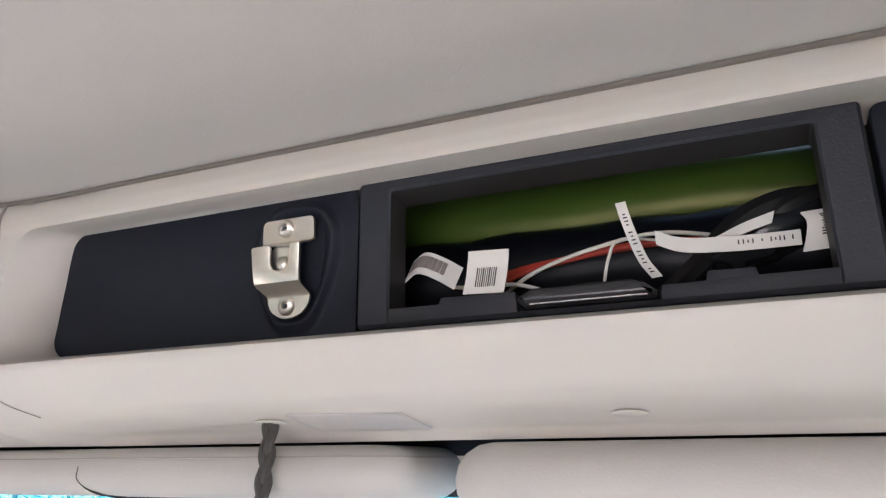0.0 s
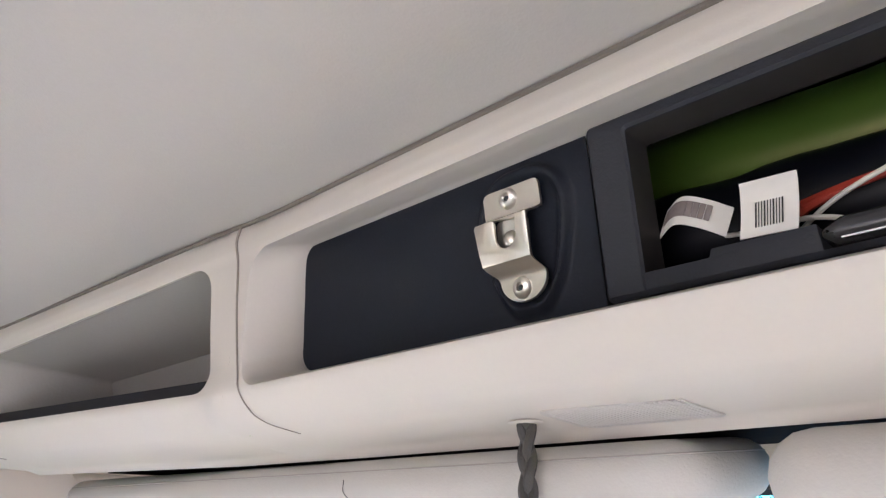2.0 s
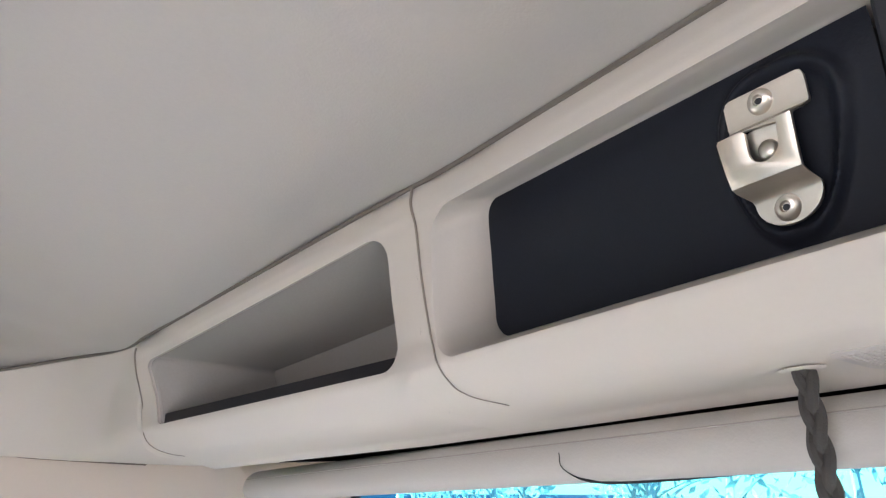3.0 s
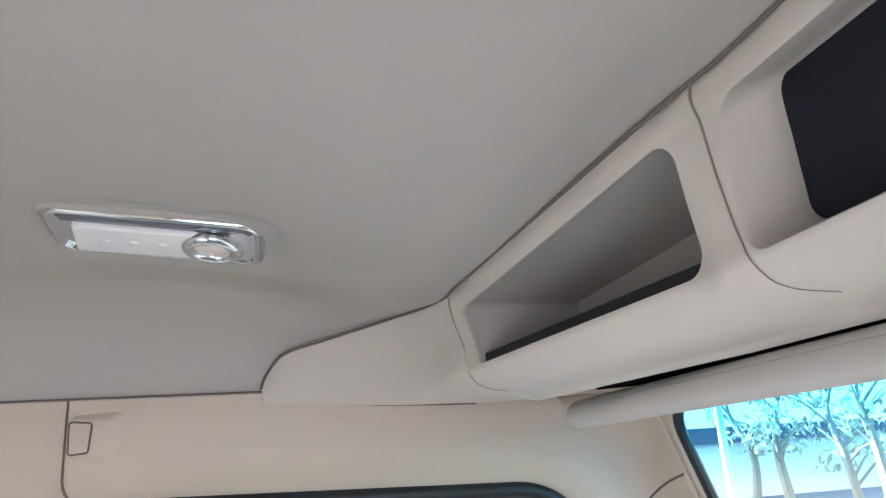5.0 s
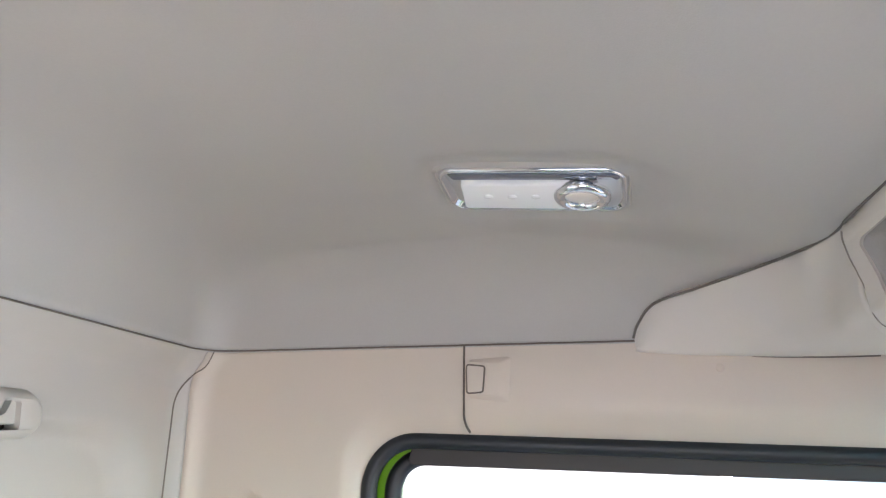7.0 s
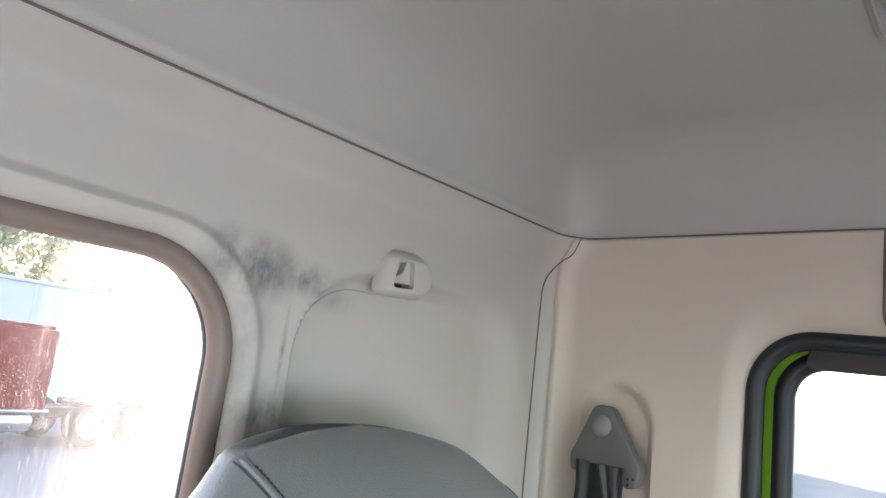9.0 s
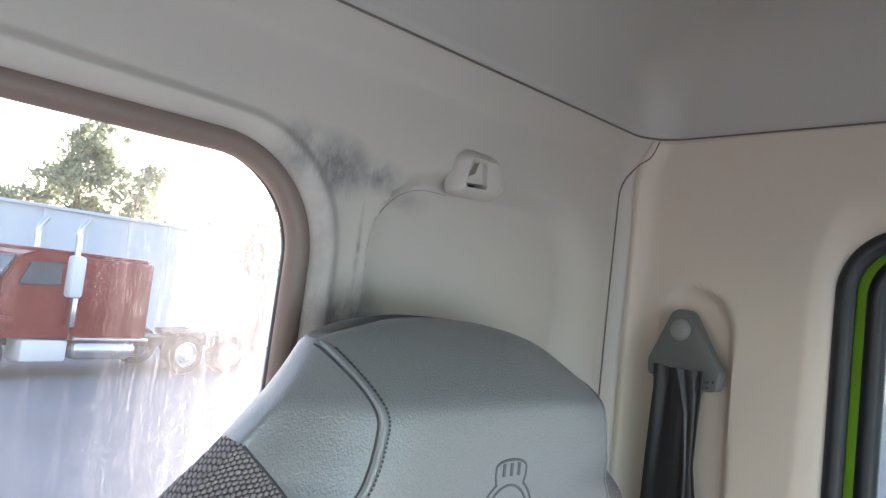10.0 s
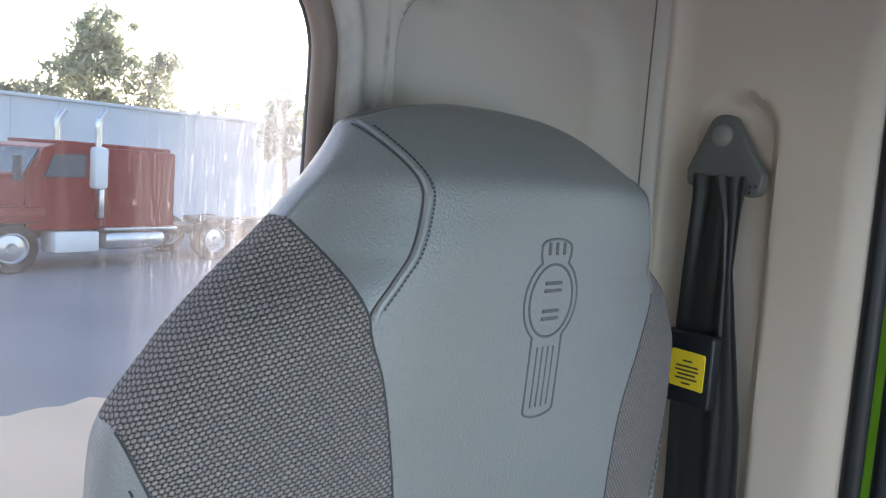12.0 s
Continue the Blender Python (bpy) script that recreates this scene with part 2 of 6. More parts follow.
VISOR = material("visor_vinyl", (0.50, 0.475, 0.45), 0.6, vary=0.05, grain=0.05, bump=0.3, bump_scale=600)
LEATHER = material("seat_leatherette", (0.185, 0.193, 0.195), 0.34, spec=1.0, vary=0.08, grain=0.3, grain_scale=650, bump=1.0, bump_scale=560, rough_vary=0.06)
STITCH = material("stitching", (0.05, 0.05, 0.053), 0.7, vary=0.1)
WEBBING = material("belt_webbing", (0.020, 0.018, 0.019), 0.55, vary=0.15, grain=0.3, grain_scale=900, bump=0.4)
RING_GREY = material("belt_ring_plastic", (0.11, 0.11, 0.105), 0.45, vary=0.08, bump=0.2)
YELLOW = material("yellow_label", (0.85, 0.60, 0.02), 0.5, vary=0.05)
FLOOR_MAT = material("floor_vinyl", (0.10, 0.10, 0.10), 0.8, vary=0.15)


def clear_glass(name, tint=(1, 1, 1), dirt=0.0, band=None, sheen=0.02, dried=None):
    """A thin pane: clear with a weak reflection, dust that scatters light, and a shade band towards its top."""
    m = bpy.data.materials.new(name)
    m.use_nodes = True
    nt = m.node_tree
    nt.nodes.remove(nt.nodes["Principled BSDF"])
    out = nt.nodes["Material Output"]
    clear = nt.nodes.new("ShaderNodeBsdfTransparent")
    clear.inputs[0].default_value = (*tint, 1)
    gloss = nt.nodes.new("ShaderNodeBsdfGlossy")
    gloss.inputs["Roughness"].default_value = 0.02
    mix = nt.nodes.new("ShaderNodeMixShader")
    mix.inputs[0].default_value = sheen
    nt.links.new(clear.outputs[0], mix.inputs[1])
    nt.links.new(gloss.outputs[0], mix.inputs[2])
    last = mix
    geo = nt.nodes.new("ShaderNodeNewGeometry")
    if band:
        low, high, color = band
        sep = nt.nodes.new("ShaderNodeSeparateXYZ")
        nt.links.new(geo.outputs["Position"], sep.inputs[0])
        ramp = nt.nodes.new("ShaderNodeMapRange")
        ramp.inputs["From Min"].default_value, ramp.inputs["From Max"].default_value = low, high
        nt.links.new(sep.outputs["Z"], ramp.inputs["Value"])
        cm = nt.nodes.new("ShaderNodeMix")
        cm.data_type = "RGBA"
        cm.inputs[6].default_value, cm.inputs[7].default_value = (*tint, 1), (*color, 1)
        nt.links.new(ramp.outputs[0], cm.inputs[0])
        nt.links.new(cm.outputs[2], clear.inputs[0])
    if dirt:
        dust = nt.nodes.new("ShaderNodeBsdfTranslucent")
        dust.inputs[0].default_value = (0.8, 0.8, 0.8, 1)
        amounts = []
        for scale, stretch, lo, hi, amount in ((520, (1, 1, 0.035), 0.60, 0.78, 0.08), (950, (1, 1, 0.09), 0.63, 0.74, 0.20), (90, (1, 1, 0.05), 0.52, 0.80, 0.05), (4.5, (1, 1, 0.6), 0.45, 0.72, 0.06)):
            mp = nt.nodes.new("ShaderNodeMapping")
            mp.inputs["Scale"].default_value = stretch
            nt.links.new(geo.outputs["Position"], mp.inputs[0])
            nz = nt.nodes.new("ShaderNodeTexNoise")
            nz.inputs["Scale"].default_value, nz.inputs["Detail"].default_value = scale, 3
            nt.links.new(mp.outputs[0], nz.inputs["Vector"])
            mr = nt.nodes.new("ShaderNodeMapRange")
            mr.inputs["From Min"].default_value, mr.inputs["From Max"].default_value, mr.inputs["To Max"].default_value = lo, hi, amount * dirt
            nt.links.new(nz.outputs["Fac"], mr.inputs["Value"])
            amounts.append(mr)
        total = amounts[0].outputs[0]
        for more in amounts[1:]:
            add = nt.nodes.new("ShaderNodeMath")
            nt.links.new(total, add.inputs[0])
            nt.links.new(more.outputs[0], add.inputs[1])
            total = add.outputs[0]
        # dried drops, thicker in some patches
        drops = nt.nodes.new("ShaderNodeTexVoronoi")
        drops.inputs["Scale"].default_value = 430
        nt.links.new(geo.outputs["Position"], drops.inputs["Vector"])
        patch = nt.nodes.new("ShaderNodeTexNoise")
        patch.inputs["Scale"].default_value, patch.inputs["Detail"].default_value = 14, 3
        nt.links.new(geo.outputs["Position"], patch.inputs["Vector"])
        size = nt.nodes.new("ShaderNodeMapRange")
        size.inputs["From Min"].default_value, size.inputs["From Max"].default_value = 0.34, 0.72
        size.inputs["To Min"].default_value, size.inputs["To Max"].default_value = 0.07, 0.27
        nt.links.new(patch.outputs["Fac"], size.inputs["Value"])
        inside = nt.nodes.new("ShaderNodeMath")
        inside.operation = "LESS_THAN"
        nt.links.new(drops.outputs["Distance"], inside.inputs[0])
        nt.links.new(size.outputs[0], inside.inputs[1])
        spots = nt.nodes.new("ShaderNodeMath")
        spots.operation = "MULTIPLY_ADD"
        spots.inputs[1].default_value = 0.15 * dirt
        nt.links.new(inside.outputs[0], spots.inputs[0])
        nt.links.new(total, spots.inputs[2])
        total = spots.outputs[0]
        # dust thickens towards one edge of the pane, and its even veil paints in glare
        if dried:
            spot = nt.nodes.new("ShaderNodeSeparateXYZ")
            nt.links.new(geo.outputs["Position"], spot.inputs[0])
            side = nt.nodes.new("ShaderNodeMapRange")
            side.interpolation_type = "SMOOTHSTEP"
            side.inputs["From Min"].default_value, side.inputs["From Max"].default_value = dried[0], dried[1]
            side.inputs["To Min"].default_value, side.inputs["To Max"].default_value = 0.30, dried[2]
            nt.links.new(spot.outputs["X"], side.inputs["Value"])
            film = nt.nodes.new("ShaderNodeMath")
            film.operation = "MULTIPLY_ADD"
            film.inputs[2].default_value = 0.001
            nt.links.new(total, film.inputs[0])
            nt.links.new(side.outputs[0], film.inputs[1])
            veil = nt.nodes.new("ShaderNodeMath")
            veil.operation = "MULTIPLY_ADD"
            veil.inputs[1].default_value = 0.018
            nt.links.new(side.outputs[0], veil.inputs[0])
            nt.links.new(film.outputs[0], veil.inputs[2])
            total = veil.outputs[0]
        add3 = nt.nodes.new("ShaderNodeMath")
        add3.inputs[1].default_value = 0.001 * dirt
        nt.links.new(total, add3.inputs[0])
        over = nt.nodes.new("ShaderNodeMixShader")
        nt.links.new(add3.outputs[0], over.inputs[0])
        nt.links.new(mix.outputs[0], over.inputs[1])
        nt.links.new(dust.outputs[0], over.inputs[2])
        last = over
    nt.links.new(last.outputs[0], out.inputs[0])
    return m


def woven(name, turn):
    """Seat cloth: short pale stitches in staggered rows with dark holes between their ends; turn leans the weave to the way the bolster faces."""
    m = material(name, (0.195, 0.174, 0.170), 0.75, vary=0.12, grain=1.6, grain_scale=900)
    nt = m.node_tree
    b = nt.nodes["Principled BSDF"]
    geo = nt.nodes.new("ShaderNodeNewGeometry")
    sep = nt.nodes.new("ShaderNodeSeparateXYZ")
    nt.links.new(geo.outputs["Position"], sep.inputs[0])

    def op(kind, a, c, d=None):
        n = nt.nodes.new("ShaderNodeMath")
        n.operation = kind
        for i, v in enumerate((a, c, d)):
            if v is None:
                continue
            if isinstance(v, (int, float)):
                n.inputs[i].default_value = v
            else:
                nt.links.new(v, n.inputs[i])
        return n.outputs[0]

    wob = nt.nodes.new("ShaderNodeTexNoise")
    wob.inputs["Scale"].default_value, wob.inputs["Detail"].default_value = 70, 4
    nt.links.new(geo.outputs["Position"], wob.inputs["Vector"])
    side = op("MULTIPLY_ADD", wob.outputs["Fac"], 0.005, op("MULTIPLY_ADD", sep.outputs["Y"], turn, sep.outputs["X"]))
    # short stitches in staggered rows
    row = op("MULTIPLY", op("MULTIPLY_ADD", side, 0.22, op("MULTIPLY_ADD", wob.outputs["Fac"], 0.002, sep.outputs["Z"])), 1 / 0.0028)
    shift = op("MULTIPLY", op("FLOOR", row, None), 0.5)
    fu = op("FRACT", op("ADD", op("MULTIPLY", side, 1 / 0.0043), shift), None)
    fv = op("FRACT", row, None)
    bar = op("MULTIPLY_ADD", op("MULTIPLY", fv, op("SUBTRACT", 1.0, fv)), 0.9, op("MULTIPLY", fu, op("SUBTRACT", 1.0, fu)))
    pit = nt.nodes.new("ShaderNodeMapRange")
    pit.inputs["From Min"].default_value, pit.inputs["From Max"].default_value = 0.13, 0.42
    pit.inputs["To Min"].default_value, pit.inputs["To Max"].default_value = 0.12, 1.25
    nt.links.new(bar, pit.inputs["Value"])
    old = b.inputs["Base Color"].links[0].from_socket
    sc = nt.nodes.new("ShaderNodeVectorMath")
    sc.operation = "SCALE"
    nt.links.new(old, sc.inputs[0])
    nt.links.new(pit.outputs[0], sc.inputs["Scale"])
    nt.links.new(sc.outputs[0], b.inputs["Base Color"])
    bu = nt.nodes.new("ShaderNodeBump")
    bu.inputs["Strength"].default_value, bu.inputs["Distance"].default_value = 0.9, 0.0012
    nt.links.new(pit.outputs[0], bu.inputs["Height"])
    nt.links.new(bu.outputs[0], b.inputs["Normal"])
    return m


def stained(name, base):
    """The rear trim: the same plastic with a smear of black grime between the window and the recessed panel, and a
    darker patch over the headrest.
    """
    m = material(name, base, 0.5, vary=0.05, grain=0.04, bump=0.25, bump_scale=900)
    nt = m.node_tree
    b = nt.nodes["Principled BSDF"]
    geo = nt.nodes.new("ShaderNodeNewGeometry")
    total = None
    # centres and half sizes in metres
    for c, h, amount in (((-0.322, 2.418), (0.030, 0.024), 0.95), ((-0.350, 2.412), (0.045, 0.028), 0.95), ((-0.398, 2.412), (0.035, 0.016), 0.9), ((-0.387, 2.335), (0.0030, 0.050), 0.95),
                         ((-0.345, 2.33), (0.03, 0.10), 0.35), ((-0.385, 2.285), (0.06, 0.04), 0.8), ((-0.45, 2.40), (0.03, 0.012), 0.35)):
        mp = nt.nodes.new("ShaderNodeMapping")
        mp.vector_type = "TEXTURE"
        mp.inputs["Location"].default_value = (c[0], 0, c[1])
        mp.inputs["Scale"].default_value = (h[0], 100, h[1])
        nt.links.new(geo.outputs["Position"], mp.inputs[0])
        ln = nt.nodes.new("ShaderNodeVectorMath")
        ln.operation = "LENGTH"
        nt.links.new(mp.outputs[0], ln.inputs[0])
        mr = nt.nodes.new("ShaderNodeMapRange")
        mr.inputs["From Min"].default_value, mr.inputs["From Max"].default_value = 1.2, 0.2
        mr.inputs["To Max"].default_value = amount
        nt.links.new(ln.outputs["Value"], mr.inputs["Value"])
        if total is None:
            total = mr.outputs[0]
        else:
            mx = nt.nodes.new("ShaderNodeMath")
            mx.operation = "MAXIMUM"
            nt.links.new(total, mx.inputs[0])
            nt.links.new(mr.outputs[0], mx.inputs[1])
            total = mx.outputs[0]
    st = nt.nodes.new("ShaderNodeMapping")
    st.inputs["Scale"].default_value = (1, 1, 0.6)
    nt.links.new(geo.outputs["Position"], st.inputs[0])
    nz = nt.nodes.new("ShaderNodeTexNoise")
    nz.inputs["Scale"].default_value, nz.inputs["Detail"].default_value, nz.inputs["Roughness"].default_value = 38, 6, 0.65
    nt.links.new(st.outputs[0], nz.inputs["Vector"])
    mr = nt.nodes.new("ShaderNodeMapRange")
    mr.inputs["From Min"].default_value, mr.inputs["From Max"].default_value = 0.28, 0.62
    nt.links.new(nz.outputs["Fac"], mr.inputs["Value"])
    fac = nt.nodes.new("ShaderNodeMath")
    fac.operation = "MULTIPLY"
    nt.links.new(mr.outputs[0], fac.inputs[0])
    nt.links.new(total, fac.inputs[1])
    old = b.inputs["Base Color"].links[0].from_socket
    mix = nt.nodes.new("ShaderNodeMix")
    mix.data_type = "RGBA"
    mix.inputs[7].default_value = (0.06, 0.062, 0.078, 1)
    nt.links.new(fac.outputs[0], mix.inputs[0])
    nt.links.new(old, mix.inputs[6])
    nt.links.new(mix.outputs[2], b.inputs["Base Color"])
    return m


REAR_TRIM = stained("rear_trim_plastic", (0.445, 0.405, 0.37))
CLOTH = woven("seat_cloth", -0.8)
CLOTH_OUTER = woven("seat_cloth_outer", 0.8)
WINDSCREEN_GLASS = clear_glass("windscreen_glass", (0.85, 0.95, 0.95), 0.0, (2.40, 2.47, (0.30, 0.76, 0.95)))
REAR_GLASS = clear_glass("dusty_rear_glass", (0.95, 0.97, 0.97), 0.62, None, 0.003, (-0.17, -0.33, 4.0))
SIDE_GLASS = clear_glass("side_glass", (0.92, 0.95, 0.95), 0.25)

# ---- the cab: walls, roof, floor ----
MIDDLE = (0, 0.1, 2.6)


def rear_y(z):
    return flowing([(1.1, -0.62), (2.2, -0.60), (2.6, -0.590), (2.78, -0.586), (2.86, -0.584), (2.890, -0.581), (2.902, -0.576), (2.930, -0.5535), (2.94, -0.550)], z)[0]


def side_x(z):
    return along([(1.1, 1.10), (2.2, 1.06), (2.65, 1.035), (2.8, 1.03), (2.90, 1.02), (2.94, 1.017)], z)[0]


CORNER = 0.055


def rear_path(u, z, side=-1):
    """From the middle of the rear wall round the corner and forward along the side: u is the way along."""
    y0, x0, r = rear_y(z), side_x(z), CORNER
    flat = x0 - r
    if u <= flat:
        return Vector((side * u, y0, z)), Vector((0, 1, 0))
    a = (u - flat) / r
    if a <= math.pi / 2:
        return Vector((side * (flat + r * math.sin(a)), y0 + r - r * math.cos(a), z)), Vector((-side * math.sin(a), math.cos(a), 0))
    return Vector((side * x0, y0 + r + (u - flat - r * math.pi / 2), z)), Vector((-side, 0, 0))


def box_gap(x, z, x0, x1, z0, z1, r):
    """Signed distance to a rounded rectangle, minus inside."""
    qx, qz = abs(x - (x0 + x1) / 2) - (x1 - x0) / 2 + r, abs(z - (z0 + z1) / 2) - (z1 - z0) / 2 + r
    return math.hypot(max(qx, 0), max(qz, 0)) + min(max(qx, qz), 0) - r


def rear_put(x, z, d):
    """x runs along the rear wall and round its corners; d grows outwards."""
    side, u = (-1 if x < 0 else 1), abs(x)
    p, n = rear_path(u, z, side)
    # a flat panel sunk into the trim, with a bevel that is narrow beside the window and wide towards the corner
    outer, inner = -box_gap(u, z, 0.509, 0.972, 1.5, 2.812, 0.125), max(box_gap(u, z, 0.522, 0.890, 1.5, 2.787, 0.088), 0.0)
    if outer > 0:
        d += 0.026 * smooth(0.0, 1.0, 0.06 + 0.88 * outer / (outer + inner))
    return p - n * d


def denser(loop, step=0.02):
    out = []
    for i, p in enumerate(loop):
        q = loop[(i + 1) % len(loop)]
        k = max(1, int((q - p).length / step))
        out += [p + (q - p) * j / k for j in range(k)]
    return out


REAR_HOLE = denser(rounded([(-0.443, 2.08), (0.443, 2.08), (0.443, 2.792), (-0.443, 2.792)], 0.118, 16), 0.0045)
corner_edge = [(side_x(z) - CORNER + CORNER * math.pi / 4, z) for z in (1.1, 2.0, 2.3, 2.65, 2.8, 2.85, 2.90, 2.938)]
bm = bmesh.new()
holed(bm, corner_edge + [(-x, z) for x, z in reversed(corner_edge)], REAR_HOLE, rear_put, 200, [(0.002, 0.015), (0.004, 0.03), (0.005, 0.05)], lambda s: 0.012 * max(0.0, 1 - s / 0.022) ** 2 - 0.0055 * smooth(0.034, 0.019, s))
structure("wall_rear", towards(bm, MIDDLE), REAR_TRIM, "beige moulded rear cab trim with recessed panels and black grime", "wall", thick=0.012)

rear_window = thing("window_1", "dusty rear cab window in a brown rubber gasket", "window", (0, -0.6, 2.08), kind="structure")
bm = bmesh.new()
for_gasket = [rear_put(p.x, p.y, 0.020) for p in shrunk(REAR_HOLE, 0.010)]
tube(bm, for_gasket, 0.0135, 12, True, 1.0)
part("window_frame", bm, GASKET, rear_window, "brown rubber gasket")
bm = bmesh.new()
tube(bm, [rear_put(p.x, p.y, 0.036) for p in shrunk(REAR_HOLE, 0.011)], 0.008, 10, True)
part("seal", bm, RUBBER, rear_window, "black rubber seal")
bm = bmesh.new()
plate(bm, shrunk(REAR_HOLE, 0.012), rear_put, 0.036, 0.041, 0.0005, 1)
rear_pane = part("pane", bm, REAR_GLASS, rear_window, "dusty glass with dried streaks", smooth=False)
rear_pane.visible_shadow = False

# side walls
def front_y(z):
    return 0.70 + (2.93 - z) * 0.36


DOOR_HOLE = denser(rounded([(-0.290, 1.25), (1.0, 1.25), (0.98, 2.1), (0.60, 2.785), (-0.272, 2.808)], [0.05, 0.05, 0.3, 0.13, 0.085], 14), 0.008)


def side_put(side):
    """w runs forward along the side wall, and round the rear corner below its start; d grows outwards."""
    def put(w, z, d):
        p, n = rear_path(side_x(z) - CORNER + CORNER * math.pi / 2 + (w - rear_y(z) - CORNER), z, side)
        if side < 0:
            d = d + 0.018 * smooth(0.007, -0.010, box_gap(p.y, z, -0.514, -0.405, 1.2, 2.708, 0.056))
        return p - n * d
    return put


SEAL_LIPS = [(0.001, 0.022), (0.004, 0.030), (0.006, 0.05)]


def door_side(side, name):
    bm = bmesh.new()
    rear_edge = [(rear_y(z) + CORNER - CORNER * math.pi / 4, z) for z in (2.938, 2.915, 2.90, 2.88, 2.84, 2.78, 2.6, 2.3, 2.0, 1.1)]
    holed(bm, [(1.15, 1.1), (1.15, 1.9), (0.70, 2.938)] + rear_edge, DOOR_HOLE, side_put(side), 56 if side < 0 else 16, SEAL_LIPS, lambda s: 0.018 * max(0.0, 1 - s / 0.055) ** 2)
    return structure(name, towards(bm, MIDDLE), TRIM, "beige moulded side trim with a belt recess and a door opening", "wall", thick=0.012)


door_side(-1, "wall_driver_side")
door_side(1, "wall_passenger_side")

# doors, closed
GLASS_HOLE = rounded([(-0.238, 1.95), (0.92, 1.95), (0.90, 2.1), (0.57, 2.755), (-0.229, 2.769)], [0.06, 0.05, 0.2, 0.095, 0.050], 12)


DOOR_TRIM = material("door_top_trim", (0.045, 0.037, 0.035), 0.6, vary=0.1, bump=0.2)


def cab_door(side, name, number):
    put = side_put(side)
    door = thing(name, "closed green cab door with black seals and glass", "door", (side * 1.08, 0.35, 1.25), kind="structure")
    bm = bmesh.new()
    tube(bm, [put(p.x, p.y, 0.022) for p in shrunk(DOOR_HOLE, 0.0090)], 0.0130, 12, True)
    part("seal", bm, RUBBER, door, "black rubber door seal")
    bm = bmesh.new()
    holed(bm, [tuple(p) for p in shrunk(DOOR_HOLE, -0.01)[::3]], GLASS_HOLE, lambda y, z, d: put(y, z, d + 0.050), 4, [(0.002, 0.004), (0.003, 0.03)])
    ob = part("frame", towards(bm, MIDDLE), GREEN, door, "bright green painted door frame")
    m = ob.modifiers.new("thickness", "SOLIDIFY")
    m.thickness, m.offset = 0.01, -1
    bm = bmesh.new()
    tube(bm, [put(p.x, p.y, 0.050) for p in shrunk(GLASS_HOLE, -0.004)], 0.0135, 10, True)
    part("window_seal", bm, RUBBER, door, "black rubber window channel")
    bm = bmesh.new()
    plate(bm, rounded([(-0.205, 2.760), (0.60, 2.744), (0.60, 2.80), (-0.15, 2.815), (-0.195, 2.80)], [0.008, 0.008, 0.008, 0.05, 0.03], 5), put, 0.028, 0.05, 0.003)
    part("top_trim", bm, DOOR_TRIM, door, "dark grey-brown trim along the door top")
    bm = bmesh.new()
    plate(bm, shrunk(GLASS_HOLE, 0.002), put, 0.056, 0.061, 0.0005, 1)
    pane = part("pane", bm, SIDE_GLASS, door, "clear door glass", smooth=False)
    pane.visible_shadow = False
    return door


cab_door(-1, "door_1", 1)
cab_door(1, "door_2", 2)

# front: header, windscreen and a plain cowl below
WIND_HOLE = denser(rounded([(-0.925, 2.05), (0.925, 2.05), (0.925, 2.886), (-0.925, 2.886)], 0.05, 10), 0.03)


def front_put(x, z, d):
    return Vector((x, front_y(z) + d, z))


bm = bmesh.new()
holed(bm, [(-1.12, 1.1), (1.12, 1.1), (1.025, 2.938), (-1.025, 2.938)], WIND_HOLE, front_put, 8, [(0.002, 0.004), (0.004, 0.02)])
structure("wall_front", towards(bm, MIDDLE), TRIM, "beige trim round the windscreen", "wall", thick=0.012)
windscreen = thing("window_2", "windscreen with a blue shade band and black edge", "window", (0, 0.9, 2.05), kind="structure")
bm = bmesh.new()
tube(bm, [front_put(p.x, p.y, 0.012) for p in shrunk(WIND_HOLE, 0.004)], 0.008, 8, True)
part("seal", bm, RUBBER, windscreen, "black windscreen rubber")
bm = bmesh.new()
plate(bm, shrunk(WIND_HOLE, -0.004), front_put, 0.016, 0.022, 0.0005, 1)
part("pane", bm, WINDSCREEN_GLASS, windscreen, "glass with a blue shade band", smooth=False)

# floor
bm = bmesh.new()
block(bm, -1.14, 1.14, -0.66, 1.40, 1.04, 1.10)
structure("floor", bm, FLOOR_MAT, "grey vinyl cab floor", "floor")


# ceiling: a shallow dome of padded vinyl that coves down to the walls
def ceiling_loop(inset):
    """From the console on one side round the rear to the console on the other."""
    r = max(CORNER + 0.3 * inset, 0.02)
    x, y, front = 1.017 - inset, -0.550 + inset, 0.47
    pts = [Vector((-x, front + (y + r - front) * k / 80)) for k in range(80)]
    pts += [Vector((-x + r - r * math.cos(a), y + r - r * math.sin(a))) for a in [math.pi / 2 * k / 10 for k in range(10)]]
    pts += [Vector((-x + r + 2 * (x - r) * k / 36, y)) for k in range(36)]
    pts += [Vector((x - r + r * math.sin(a), y + r - r * math.cos(a))) for a in [math.pi / 2 * k / 10 for k in range(10)]]
    return pts + [Vector((x, y + r + (front - y - r) * k / 80)) for k in range(81)]


